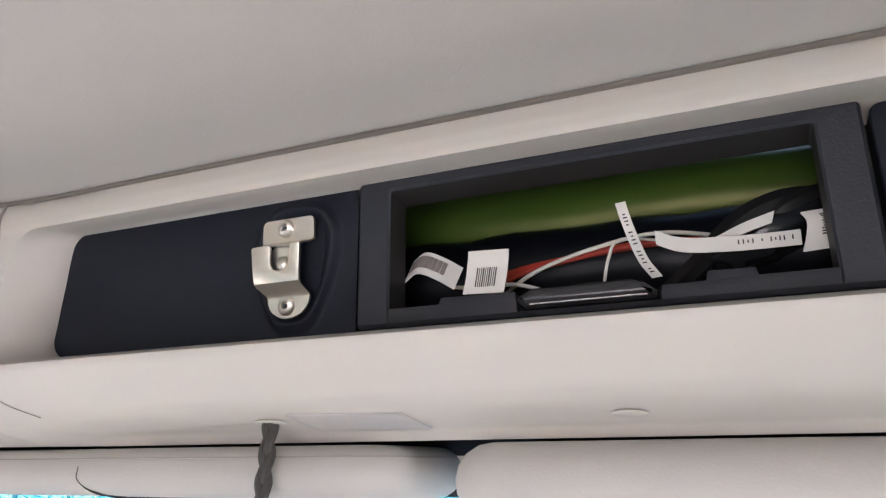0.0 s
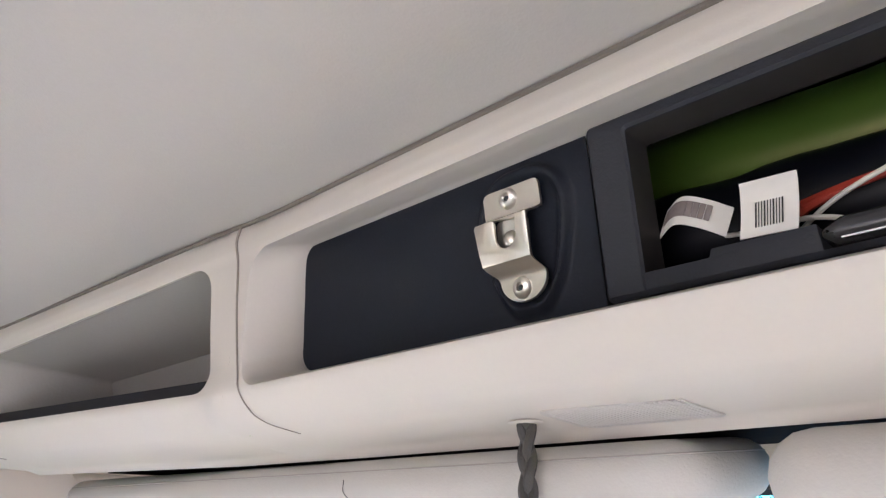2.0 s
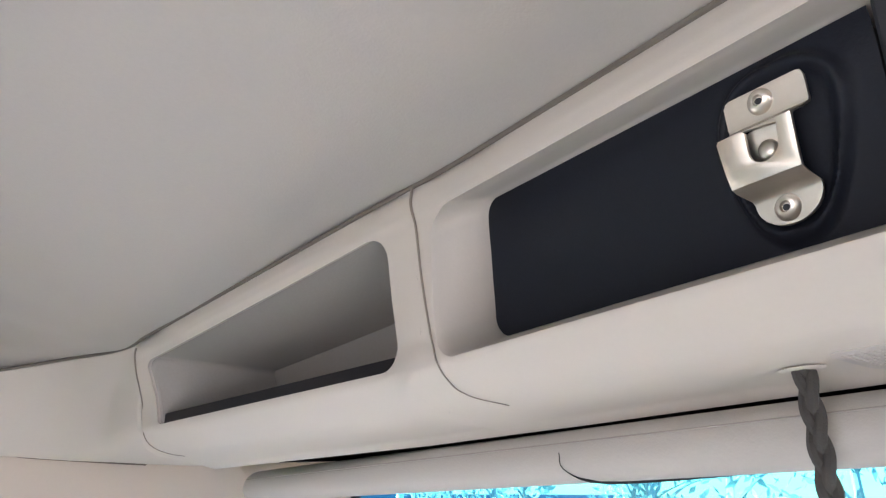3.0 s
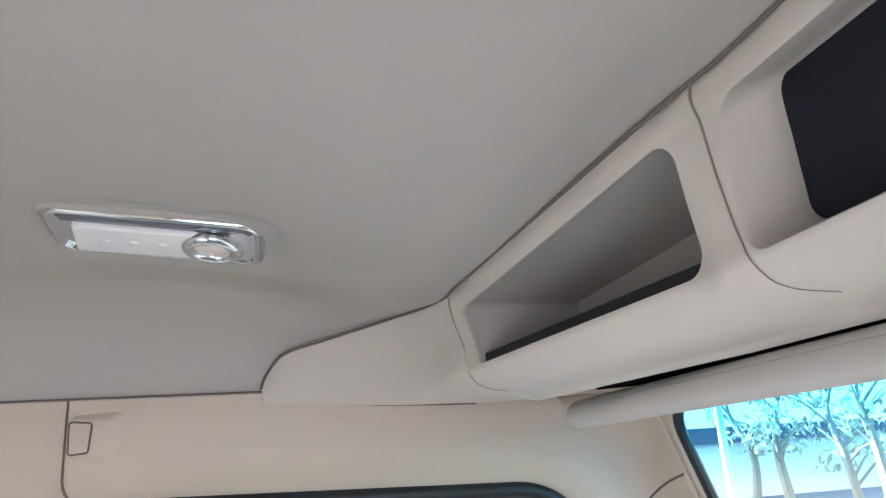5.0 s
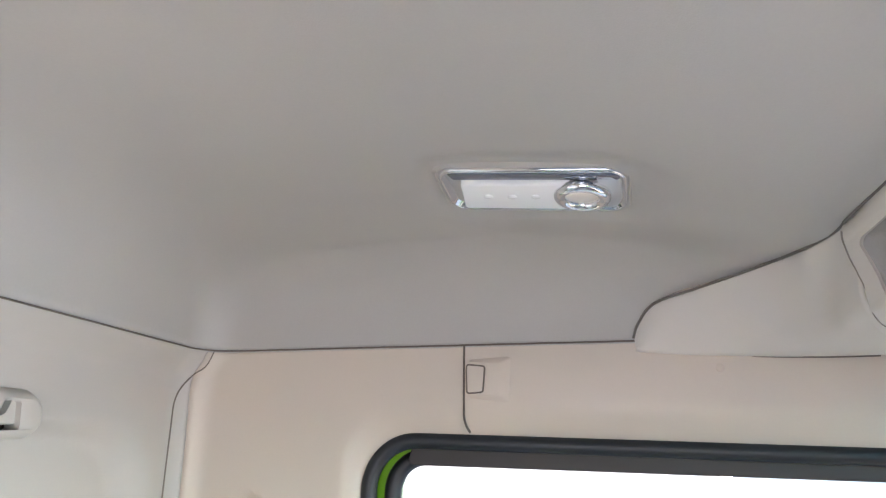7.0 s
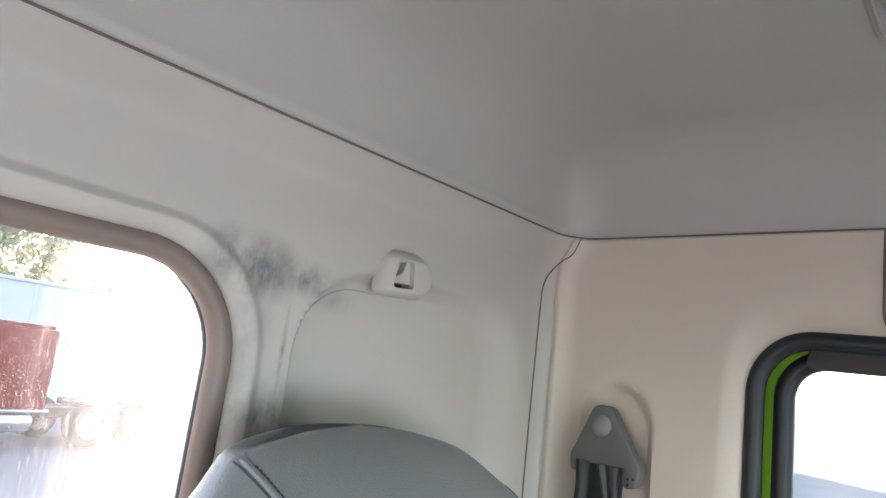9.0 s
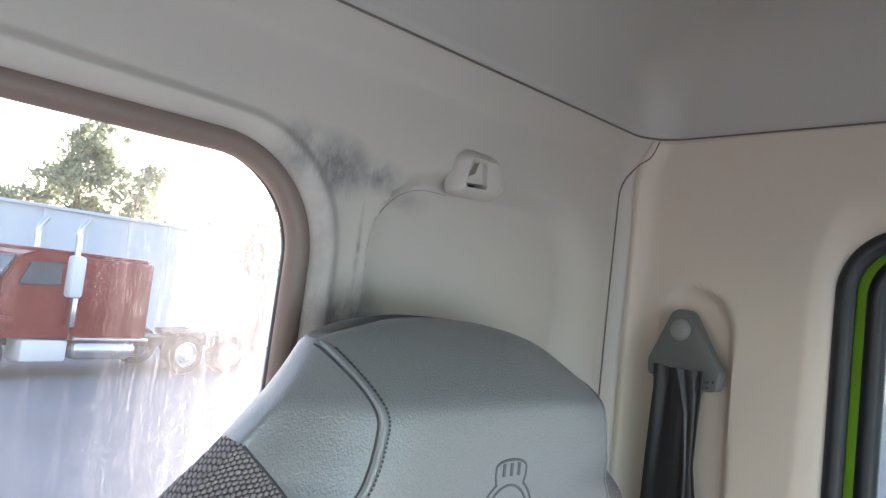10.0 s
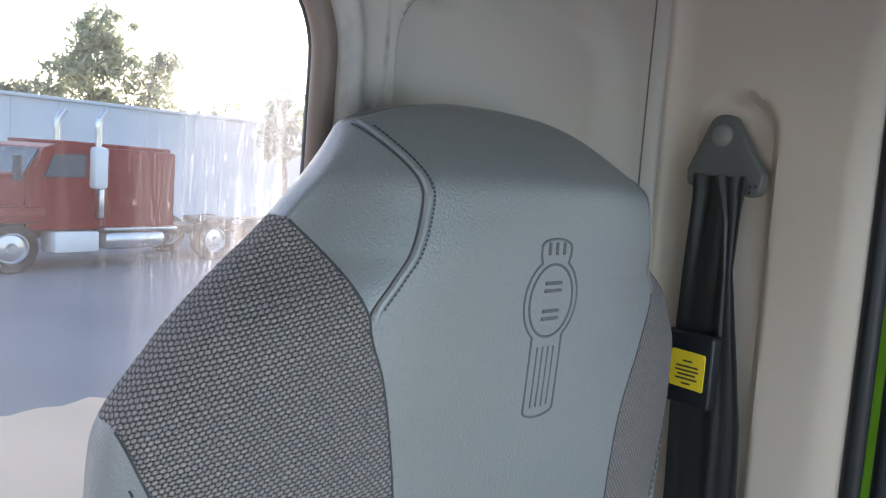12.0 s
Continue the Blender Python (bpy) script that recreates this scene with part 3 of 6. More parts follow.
def ceiling_z(inset, y, x):
    """Over the doors the liner turns up steeply and bends over in a tight curve; at the rear it rises in a wide one."""
    t = min(inset / 0.24, 1.0)
    n = 1.75 + 0.8 * smooth(0.12, -0.06, y)
    rear = 0.168 * (1 - (1 - t) ** n) ** (1 / n)
    t = min(inset / 0.10, 1.0)
    over_door = 0.134 * (1 - (1 - t) ** 2.0) ** 0.5 + 0.034 * min(inset / 0.24, 1.0)
    w = smooth(-0.05, 0.10, (y + 0.550) - (1.017 - abs(x))) * smooth(0.34, 0.10, y)
    z = 2.938 + rear + (over_door - rear) * w
    dip = 0.050 * smooth(-0.10, 0.45, y) + 0.030 * smooth(0.32, 0.80, abs(x)) * smooth(0.10, 0.42, y)
    # the padding is drawn in round the dome light
    ring = box_gap(y, -abs(x), -0.082, 0.153, -0.836, -0.718, 0.02)
    return z - dip * smooth(0, 0.2, inset) + 0.004 * math.cos(x * 1.5) + 0.007 * math.exp(-((ring - 0.010) / 0.016) ** 2)


bm = bmesh.new()
loops = []
for k in range(37):
    d = 0.26 * (1 - math.cos(math.pi / 2 * k / 36))
    loops.append([Vector((p.x, p.y, ceiling_z(d, p.y, p.x) - 0.004)) for p in ceiling_loop(d)])
for k in range(1, 61):
    last = [Vector((p.x, p.y)) for p in ceiling_loop(0.26)]
    c, t = Vector((0, 0.47)), 1 - k / 60.01
    loops.append([Vector((c.x + (p.x - c.x) * t, c.y + (p.y - c.y) * t, ceiling_z(1.0, c.y + (p.y - c.y) * t, c.x + (p.x - c.x) * t) - 0.004)) for p in last])
bridge(bm, loops, False)
structure("ceiling", towards(bm, MIDDLE), HEADLINER, "padded light grey vinyl headliner", "ceiling", thick=0.015)


def groove(name, pts, r, mat, label, n=80):
    bm = bmesh.new()
    tube(bm, spline(pts, n), r, 6)
    return structure(name, bm, mat, label, "trim")


# dark lines drawn for the shade in the crease round the recessed rear panels
arc = [(0.522, 2.25 + 0.448 * k / 24) for k in range(24)] + [(0.610 - 0.088 * math.cos(a), 2.698 + 0.088 * math.sin(a)) for a in [math.pi / 2 * k / 14 for k in range(15)]] + [(0.610 + 0.03 * k / 4, 2.786) for k in range(1, 5)]
for side, name in ((-1, "trim_13"), (1, "trim_14")):
    bm = bmesh.new()
    tube(bm, [rear_put(side * (x + 0.003), z - 0.003, -0.0004) for x, z in arc], lambda t: 0.0010 * (1 - 0.6 * t), 6)
    structure(name, bm, JOINT_AND_CREASE, "fine dark line for the shade in the rear panel's crease", "trim")

# the gap along the foot of the headliner
bm = bmesh.new()
edge = [Vector((p.x * 0.998, p.y + 0.001, 2.937)) for p in ceiling_loop(0.0) if p.y < 0.40]
tube(bm, edge, 0.0015, 6)
structure("trim_1", bm, SEAM, "dark gap along the foot of the headliner", "trim")


def on_corner(u_off, z, side=-1, lift=0.0):
    p, n = rear_path(side_x(z) - CORNER + CORNER * math.pi / 2 + u_off, z, side)
    return p + n * (lift + 0.0006)


groove("trim_2", [on_corner(-0.035, 2.938), on_corner(-0.033, 2.912), on_corner(-0.045, 2.895), on_corner(-0.066, 2.86), on_corner(-0.072, 2.80), on_corner(-0.073, 2.6), on_corner(-0.073, 2.3), on_corner(-0.073, 1.9)],
       0.0013, SEAM, "dark joint between the rear and side trim")
put = side_put(-1)
groove("trim_3", [put(-0.105, 2.938, 0), put(-0.106, 2.90, 0), put(-0.107, 2.85, 0), put(-0.107, 2.83, 0), put(-0.104, 2.817, 0.001), put(-0.099, 2.808, 0.004)], 0.0017, SEAM, "dark joint in the trim over the door", 30)


def pillar(side, t, z):
    """The windscreen pillar: a soft curve from the side wall, t = 0, to the windscreen, t = 1."""
    fy = front_y(z)
    back = along([(1.9, 0.035), (2.5, 0.042), (2.7, 0.078), (2.785, 0.10), (2.93, 0.19)], z)[0]
    a, b = Vector((-side_x(z) - 0.0008, fy - back, z)), Vector((-0.934, fy - 0.004, z))
    p = Vector((a.x + (b.x - a.x) * t ** 3, a.y + (b.y - a.y) * (1 - (1 - t) ** 2), z))
    return Vector((-side * p.x, p.y, z))


for side, name in ((-1, "trim_9"), (1, "trim_10")):
    bm = bmesh.new()
    grid(bm, lambda a, b: pillar(side, a, 1.95 + 0.965 * b), 20, 40)
    structure(name, towards(bm, MIDDLE), TRIM, "beige moulded windscreen pillar cover", "trim", thick=0.003, angle=70)
    bm = bmesh.new()
    grid(bm, lambda a, b: Vector((side * (0.79 + 0.245 * a), 0.44 + 0.27 * b, 2.910 + 0.003 * b)), 4, 4)
    structure("trim_11" if side < 0 else "trim_12", towards(bm, MIDDLE), TRIM, "beige header corner over the pillar", "trim", thick=0.003)
groove("trim_8", [pillar(-1, t, z) + Vector((0.0005, -0.0005, 0)) for t, z in ((0.97, 2.785), (0.8, 2.776), (0.6, 2.763), (0.4, 2.748), (0.25, 2.735))], 0.0017, SEAM, "dark joint in the windscreen pillar trim", 40)

# unseen roof skin over the headliner, against stray sky light; its added hole lights the duct
bm = bmesh.new()
holed(bm, [(-1.10, -0.68), (1.10, -0.68), (1.10, 0.78), (-1.10, 0.78)], denser(rounded([(0.13, 0.548), (0.262, 0.548), (0.262, 0.592), (0.13, 0.592)], 0.01, 4), 0.02),
      lambda x, y, d: Vector((x, y, 3.18 - 0.20 * abs(x / 1.1) ** 14 - 0.16 * max(0, (y - 0.05) / 0.73) ** 4 - 0.20 * max(0, (0.05 - y) / 0.73) ** 14)), 30)
structure("roof", towards(bm, (0, 0, 9)), GREEN, "unseen bright green cab roof with an added hole over the duct", "roof", thick=0.01)

# closing strip between the console's underside and the windscreen header, black for the shade over the visors
bm = bmesh.new()
grid(bm, lambda a, b: Vector((-0.80 + 1.60 * a, 0.562 + 0.14 * b, 2.8985 + 0.007 * b)), 20, 3)
structure("wall_header", towards(bm, MIDDLE), GAP_SHADE, "black sheet for the shaded gap behind the sun visors", "wall", thick=0.006)

# ---- overhead console ----
VIEW_POINT = Vector((0.165, 0.188, 2.828))


def spread_from_view(p):
    """Scales the console's foot and underside outwards and forwards from a camera position, to fit the view."""
    k = 0.06 * smooth(3.035, 2.945, p.z) * (1 - 0.6 * smooth(0.15, 0.32, abs(p.x))) + 0.04 * smooth(2.930, 2.902, p.z)
    return VIEW_POINT + (p - VIEW_POINT) * (1 + k * smooth(1.0, 0.80, abs(p.x)))


def face_shift(x):
    """The console sweeps back towards the doors."""
    return -0.13 * max(0.0, abs(x) - 0.30)


PROFILE = [(0.475, 3.090), (0.452, 3.072), (0.440, 3.054), (0.438, 3.042), (0.4385, 3.034), (0.440, 3.027), (0.441, 3.01), (0.4425, 2.985), (0.444, 2.96), (0.446, 2.945),
           (0.4445, 2.933), (0.4445, 2.924), (0.447, 2.915), (0.453, 2.907), (0.464, 2.901), (0.48, 2.8975), (0.505, 2.895), (0.524, 2.8935), (0.532, 2.888)]


def profile_at(s):
    t = s * (len(PROFILE) - 1)
    i = min(int(t), len(PROFILE) - 2)
    a, b = PROFILE[i], PROFILE[i + 1]
    t -= i
    return a[0] + (b[0] - a[0]) * t, a[1] + (b[1] - a[1]) * t


def s_of(z):
    """The share of the way down the profile at height z."""
    for i in range(len(PROFILE) - 1):
        if PROFILE[i][1] >= z >= PROFILE[i + 1][1]:
            return (i + (PROFILE[i][1] - z) / (PROFILE[i][1] - PROFILE[i + 1][1])) / (len(PROFILE) - 1)


def face_upright(deeper=0.0):
    """u is x; v is the height on the face, which runs on under it below 2.888."""
    def put(u, v, d):
        y, z = profile_at(s_of(v))
        return Vector((u, y + face_shift(u) + deeper * smooth(3.03, 2.92, z) * smooth(0.325, 0.37, abs(u)) + d, z))
    return put


def face_put(deeper=0.0):
    upright = face_upright(deeper)
    return lambda u, v, d: spread_from_view(upright(u, v, d))


console = thing("overhead_console", "light grey moulded overhead console with black panels", "console", (0, 0.46, 2.89))
put = face_put()


def panel_y(z):
    return 0.476 + (3.040 - z) * 0.176


def panel_put(x, z, d):
    return spread_from_view(Vector((x, panel_y(z) + d, z)))


def console_shell(bm, x0, x1, rim, put, inner):
    """The moulded face from headliner to underside, open at the rim, with a recess that runs in to the inner rows."""
    c = Vector(((x0 + x1) / 2, (2.98)))
    ends = []
    for p in rim:
        d = p - c
        tx = ((x1 if d.x > 0 else x0) - c.x) / d.x if abs(d.x) > 1e-9 else 1e9
        # along the face the height runs in shares of the profile
        sc, sp = s_of(c.y), s_of(p.y)
        ds = sp - sc
        ts = ((1.0 if ds > 0 else 0.0) - sc) / ds if abs(ds) > 1e-9 else 1e9
        t = min(tx, ts)
        ends.append((c.x + d.x * t, sc + ds * t))
    for q in ((x0, 0.0), (x0, 1.0), (x1, 0.0), (x1, 1.0)):
        k = min(range(len(ends)), key=lambda i: math.hypot(ends[i][0] - q[0], ends[i][1] - q[1]))
        ends[k] = q

    def at(u, s):
        y, z = profile_at(min(max(s, 0), 1))
        return put(u, min(max(z, 2.8881), 3.0899), 0)

    rows = []
    for r in range(25):
        t = r / 24
        rows.append([at(e[0] + (p.x - e[0]) * t, e[1] + (s_of(p.y) - e[1]) * t) for e, p in zip(ends, rim)])
    rows += inner
    bridge(bm, rows)


def rim_rows(rim, put, panel, panel_put):
    rows = []
    for t, d in ((0.06, 0.0015), (0.14, 0.006), (0.4, None), (0.8, None), (1.0, None)):
        row = []
        for p, q in zip(rim, panel):
            a, b = put(p.x, p.y, 0), panel_put(q.x, q.y, -0.004)
            m = a.lerp(b, t)
            if d is not None:
                m.y = a.y + d
            row.append(m)
        rows.append(row)
    rows.append([panel_put(q.x, q.y, 0.02) for q in panel])
    return rows


bm = bmesh.new()
RIM_C = rounded([(-0.308, 2.928), (0.308, 2.928), (0.308, 3.030), (-0.308, 3.030)], 0.020, 12)
def paired(loop_a, loop_b, step=0.02):
    a, b = [], []
    for i, p in enumerate(loop_a):
        q, r, s = loop_a[(i + 1) % len(loop_a)], loop_b[i], loop_b[(i + 1) % len(loop_b)]
        k = max(1, int((q - p).length / step))
        a += [p + (q - p) * j / k for j in range(k)]
        b += [r + (s - r) * j / k for j in range(k)]
    return a, b


PANEL_C = rounded([(-0.300, 2.946), (0.300, 2.946), (0.290, 3.040), (-0.290, 3.040)], 0.014, 12)
rim, panel = paired(RIM_C, PANEL_C)
console_shell(bm, -0.322, 0.322, rim, put, rim_rows(rim, put, panel, panel_put))
part("shell", towards(bm, MIDDLE), CONSOLE, console)


def strip_plate(x0, x1, z0, z1, front, back, radii, bevel=0.0015):
    bm = bmesh.new()
    return plate(bm, rounded([(x0, z0), (x1, z0), (x1, z1), (x0, z1)], radii, 5), panel_put, front, back, bevel)


def embossed_blank():
    """The blank panel with a raised pad under the microphone bracket."""
    bm = bmesh.new()
    x0, x1, z0, z1 = -0.300, -0.0362, 2.9455, 3.0395

    def put(a, b):
        x, z = x0 + (x1 - x0) * a, z0 + (z1 - z0) * b
        if a < 0.02:
            cut = 0.012 - 0.012 * math.sqrt(max(0, 1 - max(0, (abs(z - (z0 + z1) / 2) - (z1 - z0) / 2 + 0.012) / 0.012) ** 2))
            x = max(x, x0 + cut)
        cx, narrow = -0.0815, 1 - 0.30 * smooth(3.005, 2.955, z)
        g = box_gap(cx + (x - cx) / narrow, z, -0.1090, -0.0540, 2.9545, 3.0305, 0.022)
        d = 0.0052 * math.exp(-((g - 0.001) / 0.0036) ** 2) + 0.0012 * smooth(0.002, -0.004, g)
        return panel_put(x, z, -0.001 - d)

    grid(bm, put, 220, 110)
    return towards(bm, MIDDLE)


blank = part("blank_panel", embossed_blank(), BLACK, console, "matt black blank panel with an embossed pad")
part("blank_panel", strip_plate(0.2545, 0.298, 2.9455, 3.0395, -0.002, 0.012, 0.006), BLACK, console)

# radio panel: a frame round an empty slot
bm = bmesh.new()
outer = rounded([(-0.0335, 2.947), (0.251, 2.947), (0.251, 3.0405), (-0.0335, 3.0405)], 0.003, 3)
hole = rounded([(-0.0112, 2.9492), (0.2292, 2.9492), (0.2292, 3.0325), (-0.0112, 3.0325)], 0.002, 3)
rows = [[panel_put(p.x, p.y, 0.010) for p in outer], [panel_put(p.x, p.y, -0.004) for p in outer], [panel_put(p.x, p.y, -0.006) for p in shrunk(outer, 0.002)],
        [panel_put(p.x, p.y, -0.006) for p in shrunk(hole, -0.0015)], [panel_put(p.x, p.y, -0.0045) for p in hole], [panel_put(p.x, p.y, -0.0035) for p in hole]]
bridge(bm, rows)
radio_panel = part("radio_panel", solid(bm), FRAME_BLACK, console, "charcoal plastic radio frame with an empty slot", angle=30)
# Frame plastic again, slightly darker for the shadow inside the slot.
bm = bmesh.new()
bridge(bm, [[panel_put(p.x, p.y, d) for p in shrunk(hole, i)] for i, d in ((0.0, -0.0035), (0.0002, 0.017), (-0.010, 0.017))])
part("slot_lining", solid(bm), material("slot_plastic", (0.022, 0.020, 0.019), 0.55, vary=0.2), radio_panel, "inside of the radio frame, darkened for the shadow there", angle=30)
# ledges along the foot of the slot, each with a step
for ledge in ([(-0.0114, 2.9480), (0.0690, 2.9480), (0.0682, 2.9606), (0.0228, 2.9612), (0.0215, 2.9573), (-0.0114, 2.9576)],
              [(0.1465, 2.9480), (0.2294, 2.9480), (0.2294, 2.9574), (0.1936, 2.9573), (0.1930, 2.9613), (0.1700, 2.9616), (0.1690, 2.9567), (0.1468, 2.9565)]):
    bm = bmesh.new()
    plate(bm, rounded(ledge, 0.0008, 2), panel_put, -0.0056, 0.012, 0.0006, 2)
    part("ledge", bm, FRAME_BLACK, radio_panel, angle=30)
# glossy support bar with a bright edge
bm = bmesh.new()
plate(bm, rounded([(0.0665, 2.9560), (0.0735, 2.9505), (0.1440, 2.9505), (0.1455, 2.9535), (0.1385, 2.9592), (0.1310, 2.9615), (0.0775, 2.9612)], 0.0025, 4), panel_put, -0.0080, 0.012, 0.0035)
bar = part("support_bar", bm, material("glossy_black", (0.035, 0.035, 0.038), 0.16, vary=0.05, rough_vary=0.03), radio_panel, "glossy black support bar")
bm = bmesh.new()
tube(bm, [panel_put(0.0770 + 0.063 * k / 8, 2.9517, -0.0082) for k in range(9)], 0.0008, 6)
part("edge_strip", bm, CHROME, bar, "bright edge strip")

# dark box behind the slot, with the green cab skin at its back
bm = bmesh.new()
loop = [(-0.031, 2.9505), (0.247, 2.9505), (0.247, 3.044), (-0.031, 3.044)]
big = [(-0.06, 2.93), (0.275, 2.93), (0.275, 3.100), (-0.06, 3.100)]
bridge(bm, [[panel_put(x, z, 0.018) for x, z in loop], [panel_put(x, z, 0.019) for x, z in big], [Vector((x, 0.72, z)) for x, z in big]], True, False, True)
bm.normal_update()
bmesh.ops.delete(bm, geom=[fc for fc in bm.faces if abs(fc.normal.z) > 0.9 and fc.calc_center_median().z > 3.05], context="FACES")
part("cavity", towards(bm, (0.1, 0.55, 3.0)), RUBBER, console, "dark cavity behind the radio slot")
# an added slit in the lid lets some daylight fall on the duct
bm = bmesh.new()
holed(bm, [(-0.06, 0.485), (0.275, 0.485), (0.275, 0.72), (-0.06, 0.72)], rounded([(0.03, 0.572), (0.24, 0.572), (0.24, 0.590), (0.03, 0.590)], 0.002, 3), lambda x, y, d: Vector((x, y, 3.100)), 3)
part("lid", towards(bm, (0.1, 0.55, 3.0)), RUBBER, console, "added dark lid over the cavity, slit to light the duct")
bm = bmesh.new()
tube(bm, [(-0.058 + 0.331 * k / 12, 0.600, 3.060 + 0.002 * math.sin(k)) for k in range(13)], 0.034, 32)
part("duct", bm, DUCT_GREEN, console, "glossy green painted duct behind the slot")
# Black tube put in for the shade on the duct's lower half.
bm = bmesh.new()
tube(bm, [(-0.056 + 0.327 * k / 20, 0.574 + 0.001 * math.sin(2.1 * k), 3.010 + 0.0005 * math.sin(1.3 * k)) for k in range(21)], lambda t: 0.029 + 0.0004 * math.sin(25 * t), 16)
part("sleeve", bm, material("duct_shade_black", (0.005, 0.006, 0.010), 0.4, spec=0.25, vary=0.2), console, "black tube standing in for the shade along the foot of the duct")

# microphone bracket: folded steel, riveted on, with a notch cut into its raised middle
def steel_strip(rows, name="", parent=None):
    """A bent strip: rows of (z, x0, x1, depth), from the top down."""
    bm = bmesh.new()
    bridge(bm, [[panel_put(x0 + (x1 - x0) * k / 8, z, d) for k in range(9)] + [panel_put(x1 - (x1 - x0) * k / 8, z, d + 0.002) for k in range(9)] for z, x0, x1, d in rows], True, True, True)
    return part(name, solid(bm), STEEL, parent, angle=35)


bracket = steel_strip([(3.0230, -0.1015, -0.0682, -0.0085), (3.0222, -0.1037, -0.0662, -0.0085), (3.0200, -0.1050, -0.0652, -0.0085), (3.0090, -0.1046, -0.0648, -0.0085), (3.0070, -0.1040, -0.0650, -0.0090),
                       (3.0050, -0.1030, -0.0672, -0.0112), (3.0036, -0.0990, -0.0695, -0.0140), (3.0022, -0.0940, -0.0702, -0.0160), (3.0000, -0.0774, -0.0702, -0.0166)], "microphone_bracket", console)
bracket["label"] = "folded bare steel microphone bracket"
bm = bmesh.new()
notch = [(-0.0850 + 0.0073 * math.cos(a), 2.9915 + 0.0068 * math.sin(a)) for a in [math.pi * k / 10 for k in range(10, 21)]]
outline = [(-0.1030, 2.9768), (-0.1050, 2.9850), (-0.1074, 3.0005), (-0.1064, 3.0022), (-0.0944, 3.0026), (-0.0927, 3.0010)] + notch + [(-0.0774, 3.0022), (-0.0702, 3.0022), (-0.0698, 2.9900), (-0.0692, 2.9768)]
plate(bm, [Vector(p) for p in outline], panel_put, -0.0168, -0.0148, 0.0005, 2)
part("raised_plate", bm, STEEL, bracket, angle=35)
lower = [(2.9772, -0.1029, -0.0692, -0.0167), (2.9752, -0.1020, -0.0684, -0.0150), (2.9732, -0.1000, -0.0672, -0.0115), (2.9715, -0.0982, -0.0660, -0.0090), (2.9695, -0.0974, -0.0658, -0.0085)]
lower += [(2.9690 - 0.0124 * math.sin(a), -0.0816 - 0.0157 * math.cos(a), -0.0816 + 0.0157 * math.cos(a), -0.0085) for a in [0.2, 0.45, 0.7, 0.95, 1.15, 1.33, 1.47]]
steel_strip(lower, "foot", bracket)
bm = bmesh.new()
plate(bm, rounded([(-0.0960, 2.9830), (-0.0750, 2.9830), (-0.0750, 3.0040), (-0.0960, 3.0040)], 0.003, 4), panel_put, -0.0100, -0.0070, 0.0006, 1)
part("backing_plate", bm, STEEL, bracket)
for x, z in ((-0.0865, 3.0160), (-0.0825, 2.9640)):
    bm = bmesh.new()
    bridge(bm, [[panel_put(x + r * math.cos(a), z + r * math.sin(a), d) for a in [2 * math.pi * k / 24 for k in range(24)]] for r, d in ((0.0062, -0.0080), (0.0060, -0.0096), (0.0046, -0.0110), (0.0026, -0.0114), (0.0020, -0.0102))], True, False, True)
    rivet = part("rivet", solid(bm), STEEL, bracket)
    bm = bmesh.new()
    ball(bm, panel_put(x, z, -0.0102), 0.0019, (1, 0.4, 1), 10, 6)
    part("rivet_bore", bm, RUBBER, rivet, "dark rivet bore")
bm = bmesh.new()
ball(bm, panel_put(-0.0846, 2.9910, -0.0120), 0.0052, (1, 0.75, 1), 18, 10)
part("button_seat", bm, STEEL, bracket)

# the underside: a textured pad, a screw cover and the hole of the cord
def under_put(x, y, d):
    for i in range(len(PROFILE) - 1):
        if PROFILE[i + 1][0] >= y >= PROFILE[i][0] and PROFILE[i][1] < 2.93:
            t = (y - PROFILE[i][0]) / (PROFILE[i + 1][0] - PROFILE[i][0])
            return spread_from_view(Vector((x, y, PROFILE[i][1] + (PROFILE[i + 1][1] - PROFILE[i][1]) * t - d)))
    return spread_from_view(Vector((x, y, 2.9 - d)))


bm = bmesh.new()
pad = rounded([(-0.078, 0.484), (-0.002, 0.4905), (0.008, 0.524), (-0.072, 0.523)], [0.006, 0.010, 0.004, 0.010], 5)
bridge(bm, [[under_put(p.x, p.y, 0.0) for p in pad], [under_put(p.x, p.y, 0.0006) for p in pad], [under_put(p.x, p.y, 0.0009) for p in shrunk(pad, 0.0015)]], True, False, True)
lamp_pad = part("lamp_lens", solid(bm), LAMP_PAD, console, "ribbed pale lens under the console")
for k in range(28):
    x = -0.072 + 0.072 * k / 27
    bm = bmesh.new()
    tube(bm, [under_put(x, 0.489, 0.0008), under_put(x + 0.003, 0.505, 0.0010), under_put(x + 0.006, 0.519, 0.0008)], 0.0006, 5)
    part("rib", bm, LAMP_PAD, lamp_pad)
bm = bmesh.new()
ball(bm, under_put(0.124, 0.503, 0.0005), 0.0105, (1, 0.9, 0.12), 20, 8)
part("screw_cover", bm, CONSOLE, console)
bm = bmesh.new()
ball(bm, under_put(-0.095, 0.500, 0.0005), 0.010, (1.2, 0.8, 0.12), 20, 8)
part("cord_grommet", bm, CONSOLE, console)

